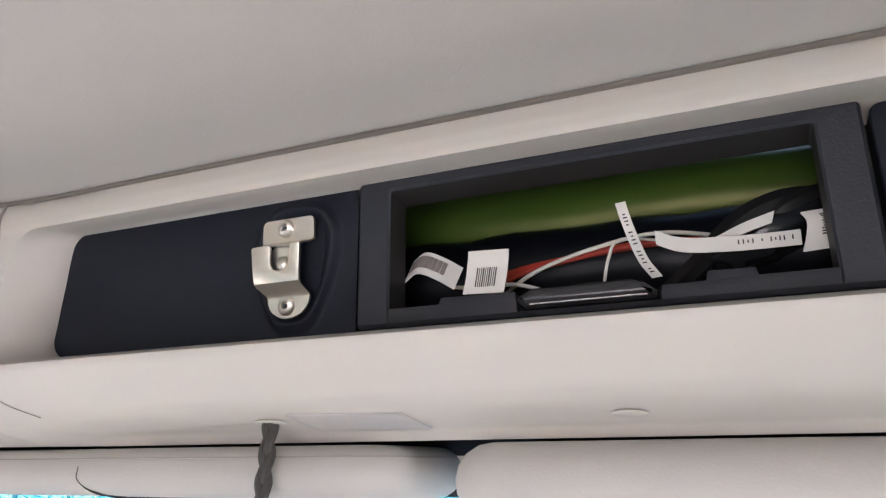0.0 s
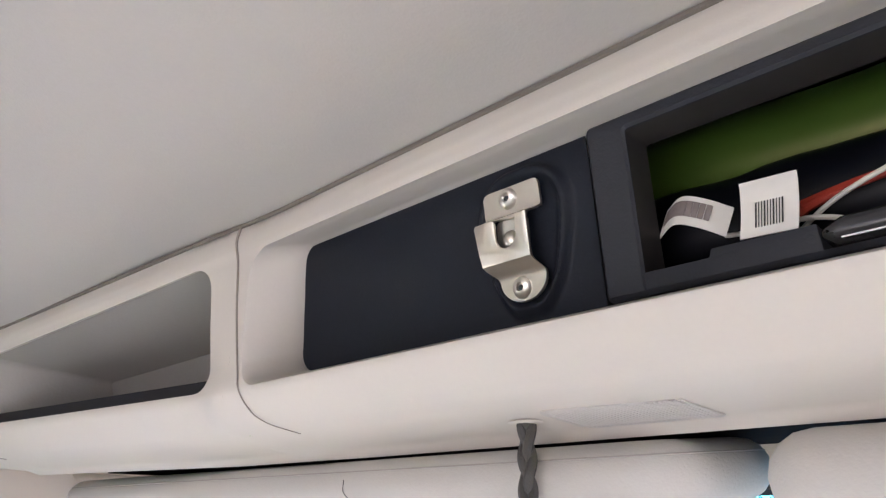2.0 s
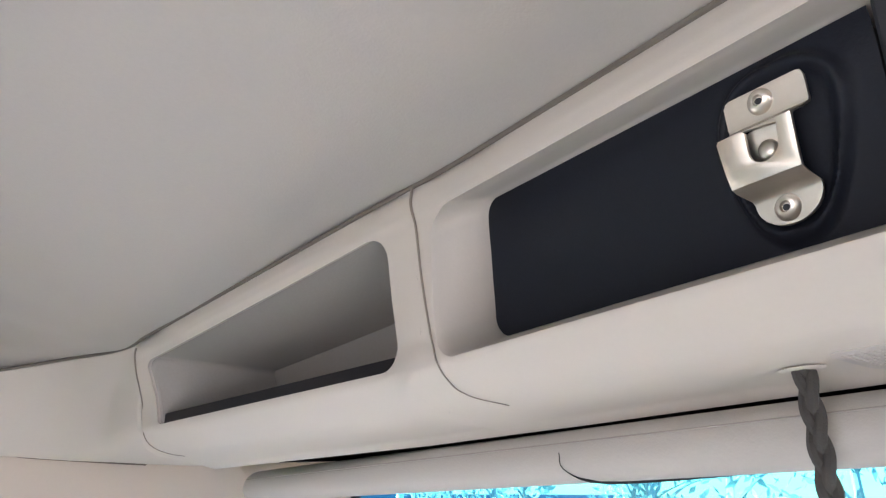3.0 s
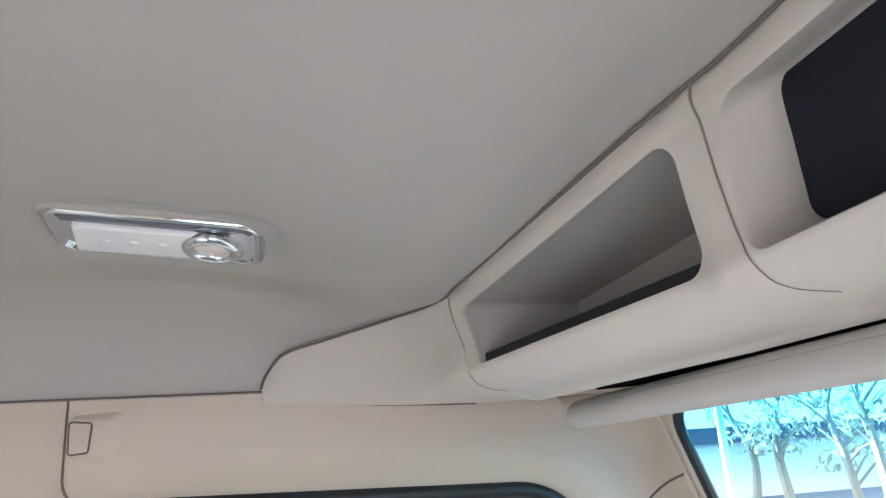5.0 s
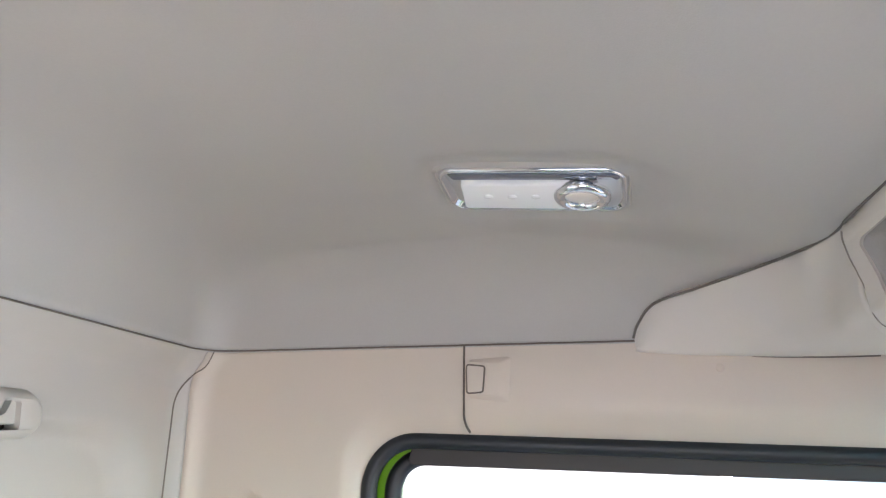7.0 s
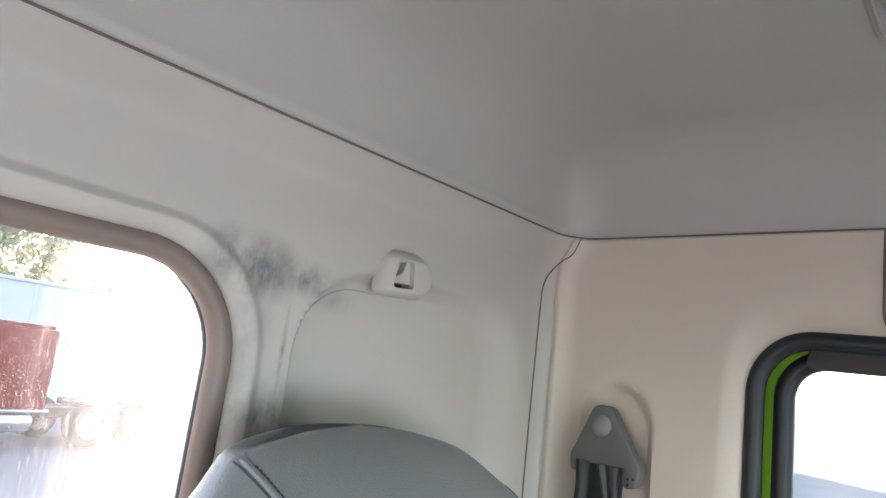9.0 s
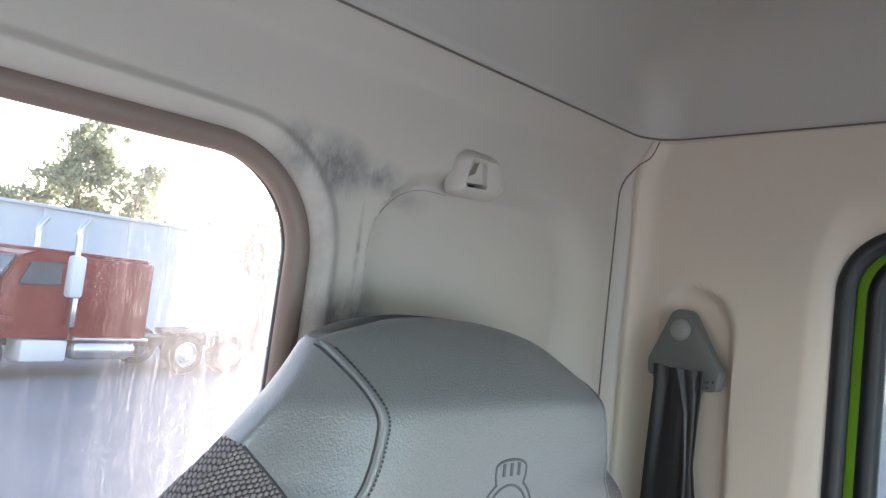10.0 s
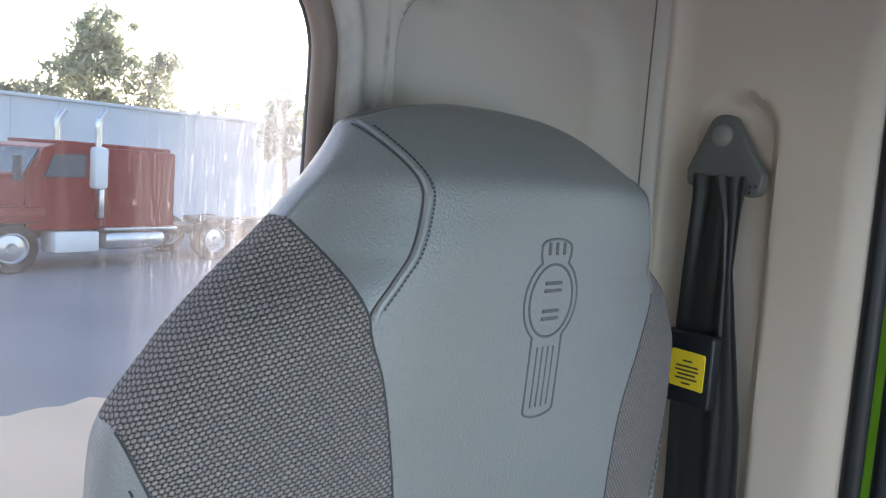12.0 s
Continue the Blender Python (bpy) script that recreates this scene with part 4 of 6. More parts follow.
# end cabinets with open shelves
def end_cabinet(side):
    cab = thing("shelf_cabinet", "light grey moulded cabinet with an open shelf and black mat", "cabinet", (side * 0.55, 0.45, 2.90), group="overhead cabinets")
    base = face_upright(0.012)

    def upright(u, v, d):
        p = base(u, v, d)
        p.z -= 0.066 * max(0.0, abs(u) - 0.33) * smooth(2.95, 3.05, v)
        return p

    def put(u, v, d):
        return spread_from_view(upright(u, v, d))

    pts = [(0.748, 2.9295), (0.354, 2.9310), (0.353, 3.0300), (0.757, 3.0185)]
    rim = rounded([(side * x, z) for x, z in pts], [0.009, 0.022, 0.022, 0.012], 8)
    deep = rounded([(side * x, z) for x, z in ((0.746, 2.926), (0.347, 2.925), (0.347, 3.034), (0.755, 3.003))], [0.006, 0.020, 0.020, 0.006], 8)
    rim, deep = paired(rim, deep)

    def inner(t):
        row = []
        for p, q in zip(rim, deep):
            a = upright(p.x, p.y, 0)
            row.append(spread_from_view(Vector((q.x * (1 - 0.05 * t), a.y + 0.13 * t, q.y - 0.012 * t * smooth(2.95, 3.02, q.y)))))
        return row

    edge = [[put(p.x + 0, p.y, d) for p in shrunk(rim, i)] for i, d in ((-0.001, 0.001), (-0.0015, 0.004))]
    x0, x1 = sorted((side * 0.322, side * 0.786))
    bm = bmesh.new()
    console_shell(bm, x0, x1, rim, put, edge)
    part("shell", towards(bm, MIDDLE), CONSOLE, cab)
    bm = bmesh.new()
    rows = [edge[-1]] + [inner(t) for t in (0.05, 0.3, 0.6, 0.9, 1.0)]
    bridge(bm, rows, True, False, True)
    part("lining", towards(bm, (side * 0.5, 0.49, 2.98)), DARKENED_PLASTIC, cab, "inside of the shelf, console plastic with shade in its colour")
    bm = bmesh.new()
    block(bm, *sorted((side * 0.356, side * 0.746)), 0.0, 0.012, 2.926, 2.9420, 0.002)
    for v in bm.verts:
        v.co.y += upright(v.co.x, 2.935, 0).y + 0.006
        v.co = spread_from_view(v.co)
    part("mat_lip", bm, MAT_DARK, cab, "black foam lip of the shelf mat")
    return cab


end_cabinet(-1)
end_cabinet(1)


def face_joint(name, pts, side):
    """A joint that runs down the face and curves along under it."""
    base = face_upright(0.012)

    def on_face(u, v):
        p = base(side * u, v, -0.0008)
        p.z -= 0.066 * max(0.0, u - 0.33) * smooth(2.95, 3.05, v)
        return spread_from_view(p) - Vector((0, 0, 0.0009 * smooth(2.93, 2.90, v)))

    return groove(name, [on_face(u, v) for u, v in pts], lambda t: 0.0012 * (1 - 0.75 * t), JOINT_AND_CREASE, "fine dark joint in the overhead console", 120)


MIDDLE_JOINT = [(0.325, 3.0545), (0.3245, 3.048), (0.324, 3.042), (0.3235, 3.036), (0.3225, 3.029), (0.321, 3.02), (0.317, 2.985), (0.312, 2.95), (0.3085, 2.938), (0.305, 2.928), (0.299, 2.919), (0.292, 2.911), (0.2865, 2.907), (0.280, 2.903), (0.268, 2.8985)]
END_JOINT = [(0.785, 3.046), (0.785, 3.036), (0.785, 3.02), (0.785, 3.0), (0.785, 2.975), (0.7845, 2.945), (0.778, 2.922), (0.765, 2.909), (0.750, 2.9015), (0.738, 2.8985)]
face_joint("trim_4", MIDDLE_JOINT, -1)
face_joint("trim_5", MIDDLE_JOINT, 1)
face_joint("trim_6", END_JOINT, -1)


# corner fins that carry the console on to the side walls
def fin(side):
    upper = spline([(-0.787, 0.381, 3.025), (-0.815, 0.377, 3.022), (-0.860, 0.361, 3.020), (-0.925, 0.338, 3.023), (-0.960, 0.292, 3.014), (-0.981, 0.238, 3.001), (-0.996, 0.180, 2.985), (-1.009, 0.156, 2.959), (-1.012, 0.148, 2.938)], 48)
    middle = spline([(-0.787, 0.388, 2.985), (-0.830, 0.382, 2.983), (-0.890, 0.370, 2.982), (-0.950, 0.335, 2.978), (-0.978, 0.285, 2.970), (-0.994, 0.232, 2.960), (-1.003, 0.180, 2.948), (-1.012, 0.156, 2.938), (-1.014, 0.149, 2.930)], 48)
    lower = spline([(-0.787, 0.400, 2.921), (-0.850, 0.394, 2.914), (-0.925, 0.388, 2.912), (-0.985, 0.345, 2.914), (-1.007, 0.290, 2.917), (-1.012, 0.235, 2.919), (-1.013, 0.190, 2.921), (-1.013, 0.160, 2.923), (-1.013, 0.150, 2.925)], 48)
    foot = spline([(-0.772, 0.500, 2.897), (-0.860, 0.500, 2.897), (-0.950, 0.470, 2.902), (-1.010, 0.400, 2.908), (-1.024, 0.300, 2.913), (-1.026, 0.240, 2.915), (-1.026, 0.195, 2.917), (-1.026, 0.160, 2.919), (-1.026, 0.148, 2.920)], 48)
    bm = bmesh.new()
    rows = []
    for a, b, c, d in zip(upper, middle, lower, foot):
        back = a + Vector((-0.006, 0.012, 0.012))
        col = [spread_from_view(p) for p in [back, a + Vector((-0.0015, 0.002, 0.003))] + spline([a, b, c, d], 18)]
        rows.append([Vector((-side * p.x, p.y, p.z)) for p in col])
    end = [p + Vector((-side * -0.014, 0.012, 0)) for p in rows[-1]]
    rows.append(end)
    bridge(bm, rows, False)
    ob = part("corner_fin", towards(bm, MIDDLE), CONSOLE)
    m = ob.modifiers.new("thickness", "SOLIDIFY")
    m.thickness, m.offset = 0.003, -1
    tagged(ob, "light grey moulded fin from console to side wall", "trim panel", "corner fins")
    bm = bmesh.new()
    tube(bm, [Vector((-side * (p.x + 0.0035), p.y, p.z - 0.001)) for p in map(spread_from_view, foot[14:])], 0.0011, 6)
    part("foot_joint", bm, SEAM, ob, "fine dark joint along its foot")
    return [Vector((-side * p.x, p.y, p.z)) for p in map(spread_from_view, upper)]


fin_edge = fin(-1)
fin(1)

# dark line where the headliner meets console and fins: the joint and its soft shadow, in one colour
line = [face_put()(x, 3.0545, -0.001) for x in [0.78 - 1.56 * k / 40 for k in range(41)]]
for p in line:
    p.z -= 0.066 * max(0.0, abs(p.x) - 0.33)
line = line + [p + Vector((0.0015, -0.0015, 0.002)) for p in fin_edge]
bm = bmesh.new()
tube(bm, line, 0.0019, 6)
structure("trim_7", bm, material("headliner_shadow_line", (0.16, 0.14, 0.12), 0.8, vary=0.15), "dark line for the joint and soft shadow between headliner and console", "trim")


# sun visors, folded up
def sun_visor(side):
    visor = thing("sun_visor", "light grey padded sun visor folded up", "sun visor", (side * 0.42, 0.63, 2.875), group="sun visors")
    outline = rounded([(side * 0.009, 0.541), (side * 0.872, 0.536), (side * 0.862, 0.660), (side * 0.105, 0.672), (side * -0.004, 0.604)], [0.03, 0.03, 0.04, 0.08, 0.05], 8)
    if side < 0:
        outline = rounded([(-0.036, 0.541), (-0.872, 0.536), (-0.862, 0.660), (-0.062, 0.676), (-0.006, 0.628)], [0.05, 0.03, 0.04, 0.05, 0.05], 8)
    outline, _ = paired(outline, outline, 0.04)
    bm = bmesh.new()
    half, mid = (0.0180, 2.8716) if side < 0 else (0.0229, 2.8672)

    def at(p, h):
        return Vector((p.x, p.y, mid + 0.13 * (p.y - 0.55) + h))

    rows = []
    for k in range(9):
        t = math.pi * k / 8
        rows.append([at(p, half * math.cos(t)) for p in shrunk(outline, half * (1 - math.sin(t)))])
    bridge(bm, rows, True, True, True)
    part("cushion", solid(bm), VISOR, visor)
    bm = bmesh.new()
    tube(bm, [at(p, 0.010) for p in shrunk(outline, half * 0.19 - 0.0002)], 0.0005, 5, True)
    part("piping", bm, DARKENED_PLASTIC, visor, "stitched edge seam")
    bm = bmesh.new()
    arc = [(0.300, 0.5390, 0.004), (0.298, 0.5398, -0.006), (0.282, 0.5492, -0.0150), (0.244, 0.5682, -0.0174), (0.195, 0.585, -0.0174), (0.150, 0.598, -0.0174), (0.110, 0.608, -0.0174)]
    tube(bm, spline([(side * x, y, mid + 0.13 * (y - 0.55) + h * half / 0.017) for x, y, h in arc], 24), lambda t: 0.0003 + 0.0019 * smooth(0.2, 0.45, t) * (1 - smooth(0.7, 1.0, t)), 6)
    part("finger_slot", bm, RUBBER, visor, "dark finger slot")
    bm = bmesh.new()
    tube(bm, spline([(side * x, y, mid + 0.13 * (y - 0.55) - half - 0.0001) for x, y in ((0.309, 0.577), (0.353, 0.586), (0.391, 0.5815), (0.407, 0.572))], 24), 0.0004, 5)
    part("pocket_edge", bm, DARKENED_PLASTIC, visor, "fine edge of a pressed pocket")
    return visor


sun_visor(-1)
sun_visor(1)

# plaited cord that hangs from the console
bm_a, bm_b, bm_c = bmesh.new(), bmesh.new(), bmesh.new()
cord = thing("plaited_cord", "dark grey plaited cord hanging from the overhead console", "cord", (-0.1205, 0.531, 2.905))
for k, bmx in enumerate((bm_a, bm_b, bm_c)):
    pts = []
    for i in range(121):
        t = i / 120
        a = t * 30 + k * 2 * math.pi / 3
        pts.append(Vector((-0.1205 + 0.004 * math.sin(2 * t) + 0.0028 * math.sin(a), 0.531 + 0.0017 * math.sin(2 * a), 2.908 - 0.26 * t)))
    tube(bmx, pts, 0.0032, 8)
    part("strand", bmx, CORD, cord)

# wiring in the slot
harness = thing("wire_harness", "loose red and white wires with paper tags in the radio slot", "wires", (0.10, 0.52, 2.965))
def wire(pts, r, mat, name="wire", label=""):
    bm = bmesh.new()
    tube(bm, [spread_from_view(p) for p in spline(pts, 36)], r, 7)
    return part(name, bm, mat, harness, label)


wire([(0.00, 0.56, 2.985), (0.04, 0.535, 2.992), (0.09, 0.53, 2.998), (0.15, 0.535, 3.004), (0.20, 0.56, 3.01)], 0.0022, WIRE_RED, label="red wire")
wire([(0.02, 0.55, 2.972), (0.05, 0.53, 2.988), (0.09, 0.527, 2.996), (0.14, 0.53, 3.003), (0.17, 0.55, 3.008)], 0.0022, WIRE_RED, label="red wire")
wire([(-0.01, 0.55, 2.997), (0.03, 0.53, 2.984), (0.06, 0.52, 2.979), (0.09, 0.53, 2.968), (0.11, 0.55, 2.955)], 0.0014, WIRE_WHITE, label="white wire")
wire([(0.035, 0.54, 2.975), (0.07, 0.515, 2.984), (0.11, 0.512, 2.995), (0.15, 0.52, 3.003), (0.2, 0.55, 3.004)], 0.0013, WIRE_WHITE, label="white wire")
wire([(0.112, 0.51, 2.963), (0.117, 0.507, 2.985), (0.124, 0.512, 2.998), (0.15, 0.53, 3.002)], 0.001, WIRE_WHITE, label="white wire")
wire([(-0.05, 0.58, 2.97), (0.0, 0.55, 2.980), (0.05, 0.56, 2.988), (0.11, 0.575, 3.010), (0.16, 0.58, 3.02), (0.25, 0.6, 3.01)], 0.005, WIRE_BLACK, "conduit", "black plastic conduit")
wire([(0.12, 0.56, 2.96), (0.16, 0.54, 2.985), (0.19, 0.53, 3.010), (0.22, 0.535, 3.022), (0.255, 0.55, 3.02)], 0.0075, WIRE_BLACK, "conduit", "black plastic conduit")
wire([(0.19, 0.55, 2.99), (0.21, 0.53, 3.012), (0.235, 0.535, 3.024), (0.255, 0.55, 3.03)], 0.006, WIRE_BLACK, "conduit", "black plastic conduit")
wire([(-0.02, 0.54, 2.965), (0.0, 0.53, 2.972), (0.02, 0.535, 2.976), (0.04, 0.55, 2.97)], 0.003, WIRE_BLACK, "conduit", "black plastic conduit")


GREY_INK = material("faded_print", (0.24, 0.20, 0.19), 0.7, vary=0.3, scale=200)


def tag(pts, side, width, marks, label, ink=INK):
    """A paper tag along places, with bars for its print."""
    bm = bmesh.new()
    line = [spread_from_view(p) for p in spline(pts, 16)]
    ribbon(bm, line, side, width, 0.0004)
    ob = part("tag", bm, PAPER, harness, label)
    side = Vector(side).normalized()
    for t, off, length, across in marks:
        i = min(15, int(t * 16))
        p = line[i].lerp(line[i + 1], t * 16 - i)
        d = (line[i + 1] - line[i]).normalized()
        n = d.cross(side).normalized()
        if n.y > 0:
            n = -n
        p = p + side * off + n * 0.0007
        bm = bmesh.new()
        a, b = d * length / 2, side * across / 2
        bridge(bm, [[p - a - b, p + a - b, p + a + b, p - a + b], [q + n * 0.0003 for q in (p - a - b, p + a - b, p + a + b, p - a + b)]], True, True, True)
        part("print", solid(bm), ink, ob)


tag([(0.048, 0.494, 2.993), (0.0485, 0.4925, 2.986), (0.048, 0.4915, 2.974), (0.047, 0.490, 2.9635)], (1, 0, -0.05), 0.0265,
    [(0.66, -0.006 + 0.00135 * k, 0.012, 0.0004 + 0.0003 * (k % 3 == 0)) for k in range(10)], "white paper tag with a barcode")
tag([(-0.010, 0.506, 2.990), (0.000, 0.502, 2.9935), (0.012, 0.503, 2.989), (0.024, 0.507, 2.982)], (0.35, 0.1, 1), 0.016, [(0.10 + 0.08 * k, 0.0008, 0.0030, 0.0085) for k in range(9)], "curled white paper tag with faded print", GREY_INK)
tag([(0.1265, 0.500, 3.0165), (0.1290, 0.500, 3.005), (0.1325, 0.5015, 2.992), (0.137, 0.503, 2.979), (0.143, 0.507, 2.970)], (1, 0, 0.1), 0.006,
    [(0.14 + 0.045 * k, 0.0, 0.0008, 0.0024 - 0.0009 * (k % 3 == 1)) for k in range(18) if (k * 7) % 5], "long narrow white wire tag with print")
tag([(0.1440, 0.505, 2.9935), (0.158, 0.504, 2.9865), (0.180, 0.506, 2.9850), (0.20, 0.510, 2.9862), (0.218, 0.514, 2.9880)], (0, -0.3, 1), 0.0085,
    [(0.55 + 0.03 * k, 0.0006, 0.0007, 0.0026 - 0.001 * (k % 3 == 0)) for k in range(15) if (k * 3) % 7 > 1], "white wire tag with print")
tag([(0.1745, 0.512, 2.9890), (0.19, 0.510, 2.9950), (0.2060, 0.512, 3.0010)], (0.3, 0, 1), 0.0075, [], "white wire tag")
tag([(0.2255, 0.506, 2.9990), (0.2275, 0.504, 2.9925), (0.2262, 0.505, 2.9850), (0.2235, 0.508, 2.9770)], (1, 0.1, 0.1), 0.0135,
    [(0.2 + 0.06 * k, 0.002, 0.0008, 0.003 - 0.0006 * (k % 3)) for k in range(9)], "folded white tag with print")

# a connector in a crumpled black wrap
bm = bmesh.new()
ball(bm, Vector((0, 0, 0)), 1.0, (1, 1, 1), 28, 18)
for v in bm.verts:
    k = 1 + 0.16 * noise.noise(v.co * 2.3) + 0.07 * noise.noise(v.co * 6.1)
    x, y, z = v.co * k
    v.co = Vector((0.208 + 0.038 * x, 0.548 + 0.022 * y, 3.006 + 0.015 * z + 0.011 * x))
part("connector_wrap", bm, material("wrap_film", (0.02, 0.022, 0.026), 0.14, vary=0.2, rough_vary=0.08), harness, "crumpled glossy black plastic wrap", angle=60)

# ---- dome light ----
def ceiling_at(x, y):
    inset = min(1.017 - abs(x), y + 0.550)
    return ceiling_z(inset, y, x) - 0.004


dome = thing("dome_light", "chrome-edged dome light with pale lens and round spot lamp", "ceiling lamp", (-0.775, 0.035, 3.09))


def dome_put(y, x, d):
    """d grows into the headliner."""
    return Vector((x, y, ceiling_at(-0.775, 0.035) + (y - 0.035) * -0.085 + (x + 0.775) * 0.10 - 0.002 + d))


LENS = bpy.data.materials.new("lamp_lens")
LENS.use_nodes = True
lb = LENS.node_tree.nodes["Principled BSDF"]
lb.inputs["Base Color"].default_value = (0.93, 0.93, 0.96, 1)
lb.inputs["Roughness"].default_value = 0.12
lb.inputs["Subsurface Weight"].default_value = 0.3
lb.inputs["Subsurface Radius"].default_value = (0.01, 0.01, 0.01)
bm = bmesh.new()
outer = rounded([(-0.085, -0.842), (0.155, -0.842), (0.155, -0.716), (-0.085, -0.716)], 0.026, 6)
bridge(bm, [[dome_put(p.x, p.y, 0.02) for p in outer], [dome_put(p.x, p.y, 0.001) for p in outer], [dome_put(p.x, p.y, -0.004) for p in shrunk(outer, 0.004)], [dome_put(p.x, p.y, 0.002) for p in shrunk(outer, 0.010)]], True, False, True)
part("surround", solid(bm), HEADLINER, dome, "padded surround")
bm = bmesh.new()
bez = rounded([(-0.078, -0.832), (0.149, -0.832), (0.149, -0.722), (-0.078, -0.722)], 0.026, 10)
bridge(bm, [[dome_put(p.x, p.y, 0.006) for p in bez], [dome_put(p.x, p.y, -0.005) for p in bez], [dome_put(p.x, p.y, -0.0075) for p in shrunk(bez, 0.002)], [dome_put(p.x, p.y, -0.0065) for p in shrunk(bez, 0.005)], [dome_put(p.x, p.y, 0.003) for p in shrunk(bez, 0.012)]], True, False, True)
bezel = part("bezel", solid(bm), CHROME, dome, "chrome bezel", angle=75)
bm = bmesh.new()
plate(bm, rounded([(-0.060, -0.822), (0.085, -0.822), (0.085, -0.752), (-0.052, -0.752)], [0.006, 0.004, 0.004, 0.010], 5), dome_put, -0.0095, 0.004, 0.003)
part("lens", bm, LENS, dome, "pale frosted lens")
for y in (-0.022, 0.008, 0.038):
    bm = bmesh.new()
    ball(bm, dome_put(y, -0.785, -0.0095), 0.006, (1, 1, 0.35), 14, 8)
    part("diode", bm, LENS, dome, "small pale diode dome")
bm = bmesh.new()
plate(bm, rounded([(-0.060, -0.748), (0.140, -0.748), (0.143, -0.730), (-0.066, -0.730)], 0.004, 4), dome_put, -0.006, 0.004, 0.002)
part("switch_strip", bm, material("dark_chrome", (0.25, 0.27, 0.32), 0.15, metal=0.8, rough_vary=0.03), dome, "dark glossy strip")
bm = bmesh.new()
tube(bm, [dome_put(0.095 + math.cos(a) * 0.027, -0.782 + math.sin(a) * 0.027, -0.009) for a in [2 * math.pi * k / 48 for k in range(48)]], 0.0082, 18, True)
part("spot_ring", solid(bm), CHROME, dome, "chrome ring of the spot lamp", angle=120)
bm = bmesh.new()
ball(bm, dome_put(0.095, -0.782, -0.0095), 0.0215, (1, 1, 0.2), 20, 10)
part("spot_lens", bm, material("spot_lens", (0.82, 0.74, 0.68), 0.25, rough_vary=0.03), dome, "warm round spot reflector")

SATIN = material("satin_silver", (0.70, 0.70, 0.71), 0.35, metal=0.9, vary=0.05)
bm = bmesh.new()
plate(bm, rounded([(0.112, -0.824), (0.136, -0.824), (0.143, -0.800), (0.143, -0.748), (0.132, -0.736), (0.112, -0.736)], [0.002, 0.012, 0.01, 0.01, 0.008, 0.002], 5), dome_put, -0.0060, 0.002, 0.004)
part("end_dish", bm, SATIN, dome, "satin silver end of the lamp housing")

# ---- small fittings on the walls ----
put = side_put(-1)
clip = thing("trim_clip", "small beige trim cover set in the header over the door", "trim cover", (-1.02, -0.07, 2.855))
bm = bmesh.new()
outer = rounded([(-0.101, 2.856), (-0.036, 2.848), (-0.030, 2.922), (-0.101, 2.918)], 0.008, 5)
bridge(bm, [[put(p.x, p.y, 0.002) for p in outer], [put(p.x, p.y, -0.001) for p in shrunk(outer, 0.004)], [put(p.x, p.y, -0.006) for p in rounded([(-0.101, 2.862), (-0.052, 2.862), (-0.050, 2.908), (-0.101, 2.911)], 0.004, 5)]], True, False, True)
part("housing", solid(bm), TRIM, clip)
flap = rounded([(-0.1005, 2.864), (-0.076, 2.866), (-0.072, 2.904), (-0.1005, 2.907)], 0.004, 5)
bm = bmesh.new()
plate(bm, flap, put, -0.0085, -0.004, 0.001)
part("flap", bm, TRIM, clip)
bm = bmesh.new()
tube(bm, [put(p.x, p.y, -0.0082) for p in flap], 0.0013, 5, True)
part("gap", bm, SEAM, clip, "dark gap round the flap")
bm = bmesh.new()
ball(bm, put(0.262, 2.898, 0.001), 0.007, (0.3, 1, 1), 16, 8)
tagged(part("screw_plug", bm, TRIM), "small round beige plug in the header trim", "plug")

hook = thing("coat_hook", "beige plastic coat hook with a dark square socket", "hook", (-0.668, -0.585, 2.775))


def wall_put(x, z, d):
    return Vector((x, rear_y(z) - 0.002 + d, z - 0.005))


bm = bmesh.new()
foot = rounded([(-0.720, 2.790), (-0.618, 2.786), (-0.628, 2.848), (-0.708, 2.848)], [0.028, 0.012, 0.026, 0.03], 6)
face = rounded([(-0.710, 2.796), (-0.625, 2.790), (-0.633, 2.841), (-0.700, 2.841)], [0.024, 0.006, 0.018, 0.024], 6)
well = rounded([(-0.672, 2.799), (-0.635, 2.797), (-0.637, 2.832), (-0.668, 2.833)], 0.005, 6)
bridge(bm, [[wall_put(p.x, p.y, -0.006) for p in foot], [wall_put(p.x, p.y, 0.002) for p in foot], [wall_put(p.x, p.y, 0.016) for p in face], [wall_put(p.x, p.y, 0.020) for p in shrunk(face, 0.006)],
            [wall_put(p.x, p.y, 0.018) for p in well], [wall_put(p.x, p.y, -0.006) for p in well]])
part("housing", solid(bm), HOOK_PLASTIC, hook, angle=50)
bm = bmesh.new()
plate(bm, shrunk(well, -0.003), wall_put, -0.004, -0.008, 0.0005, 1)
part("socket", bm, material("socket_dark", (0.05, 0.03, 0.025), 0.8), hook, "dark socket")
bm = bmesh.new()
plate(bm, rounded([(-0.673, 2.806), (-0.636, 2.803), (-0.642, 2.811), (-0.654, 2.818), (-0.660, 2.834), (-0.673, 2.834)], 0.003, 4), wall_put, 0.010, -0.004, 0.002)
part("tongue", bm, HOOK_PLASTIC, hook)

# ---- seat belt ----
belt = thing("seat_belt", "black seat belt hanging from a grey guide ring on the pillar", "seat belt", (-1.03, -0.467, 2.60))


def belt_put(y, z, d):
    return Vector((-side_x(z) + 0.012 - d, y, z))


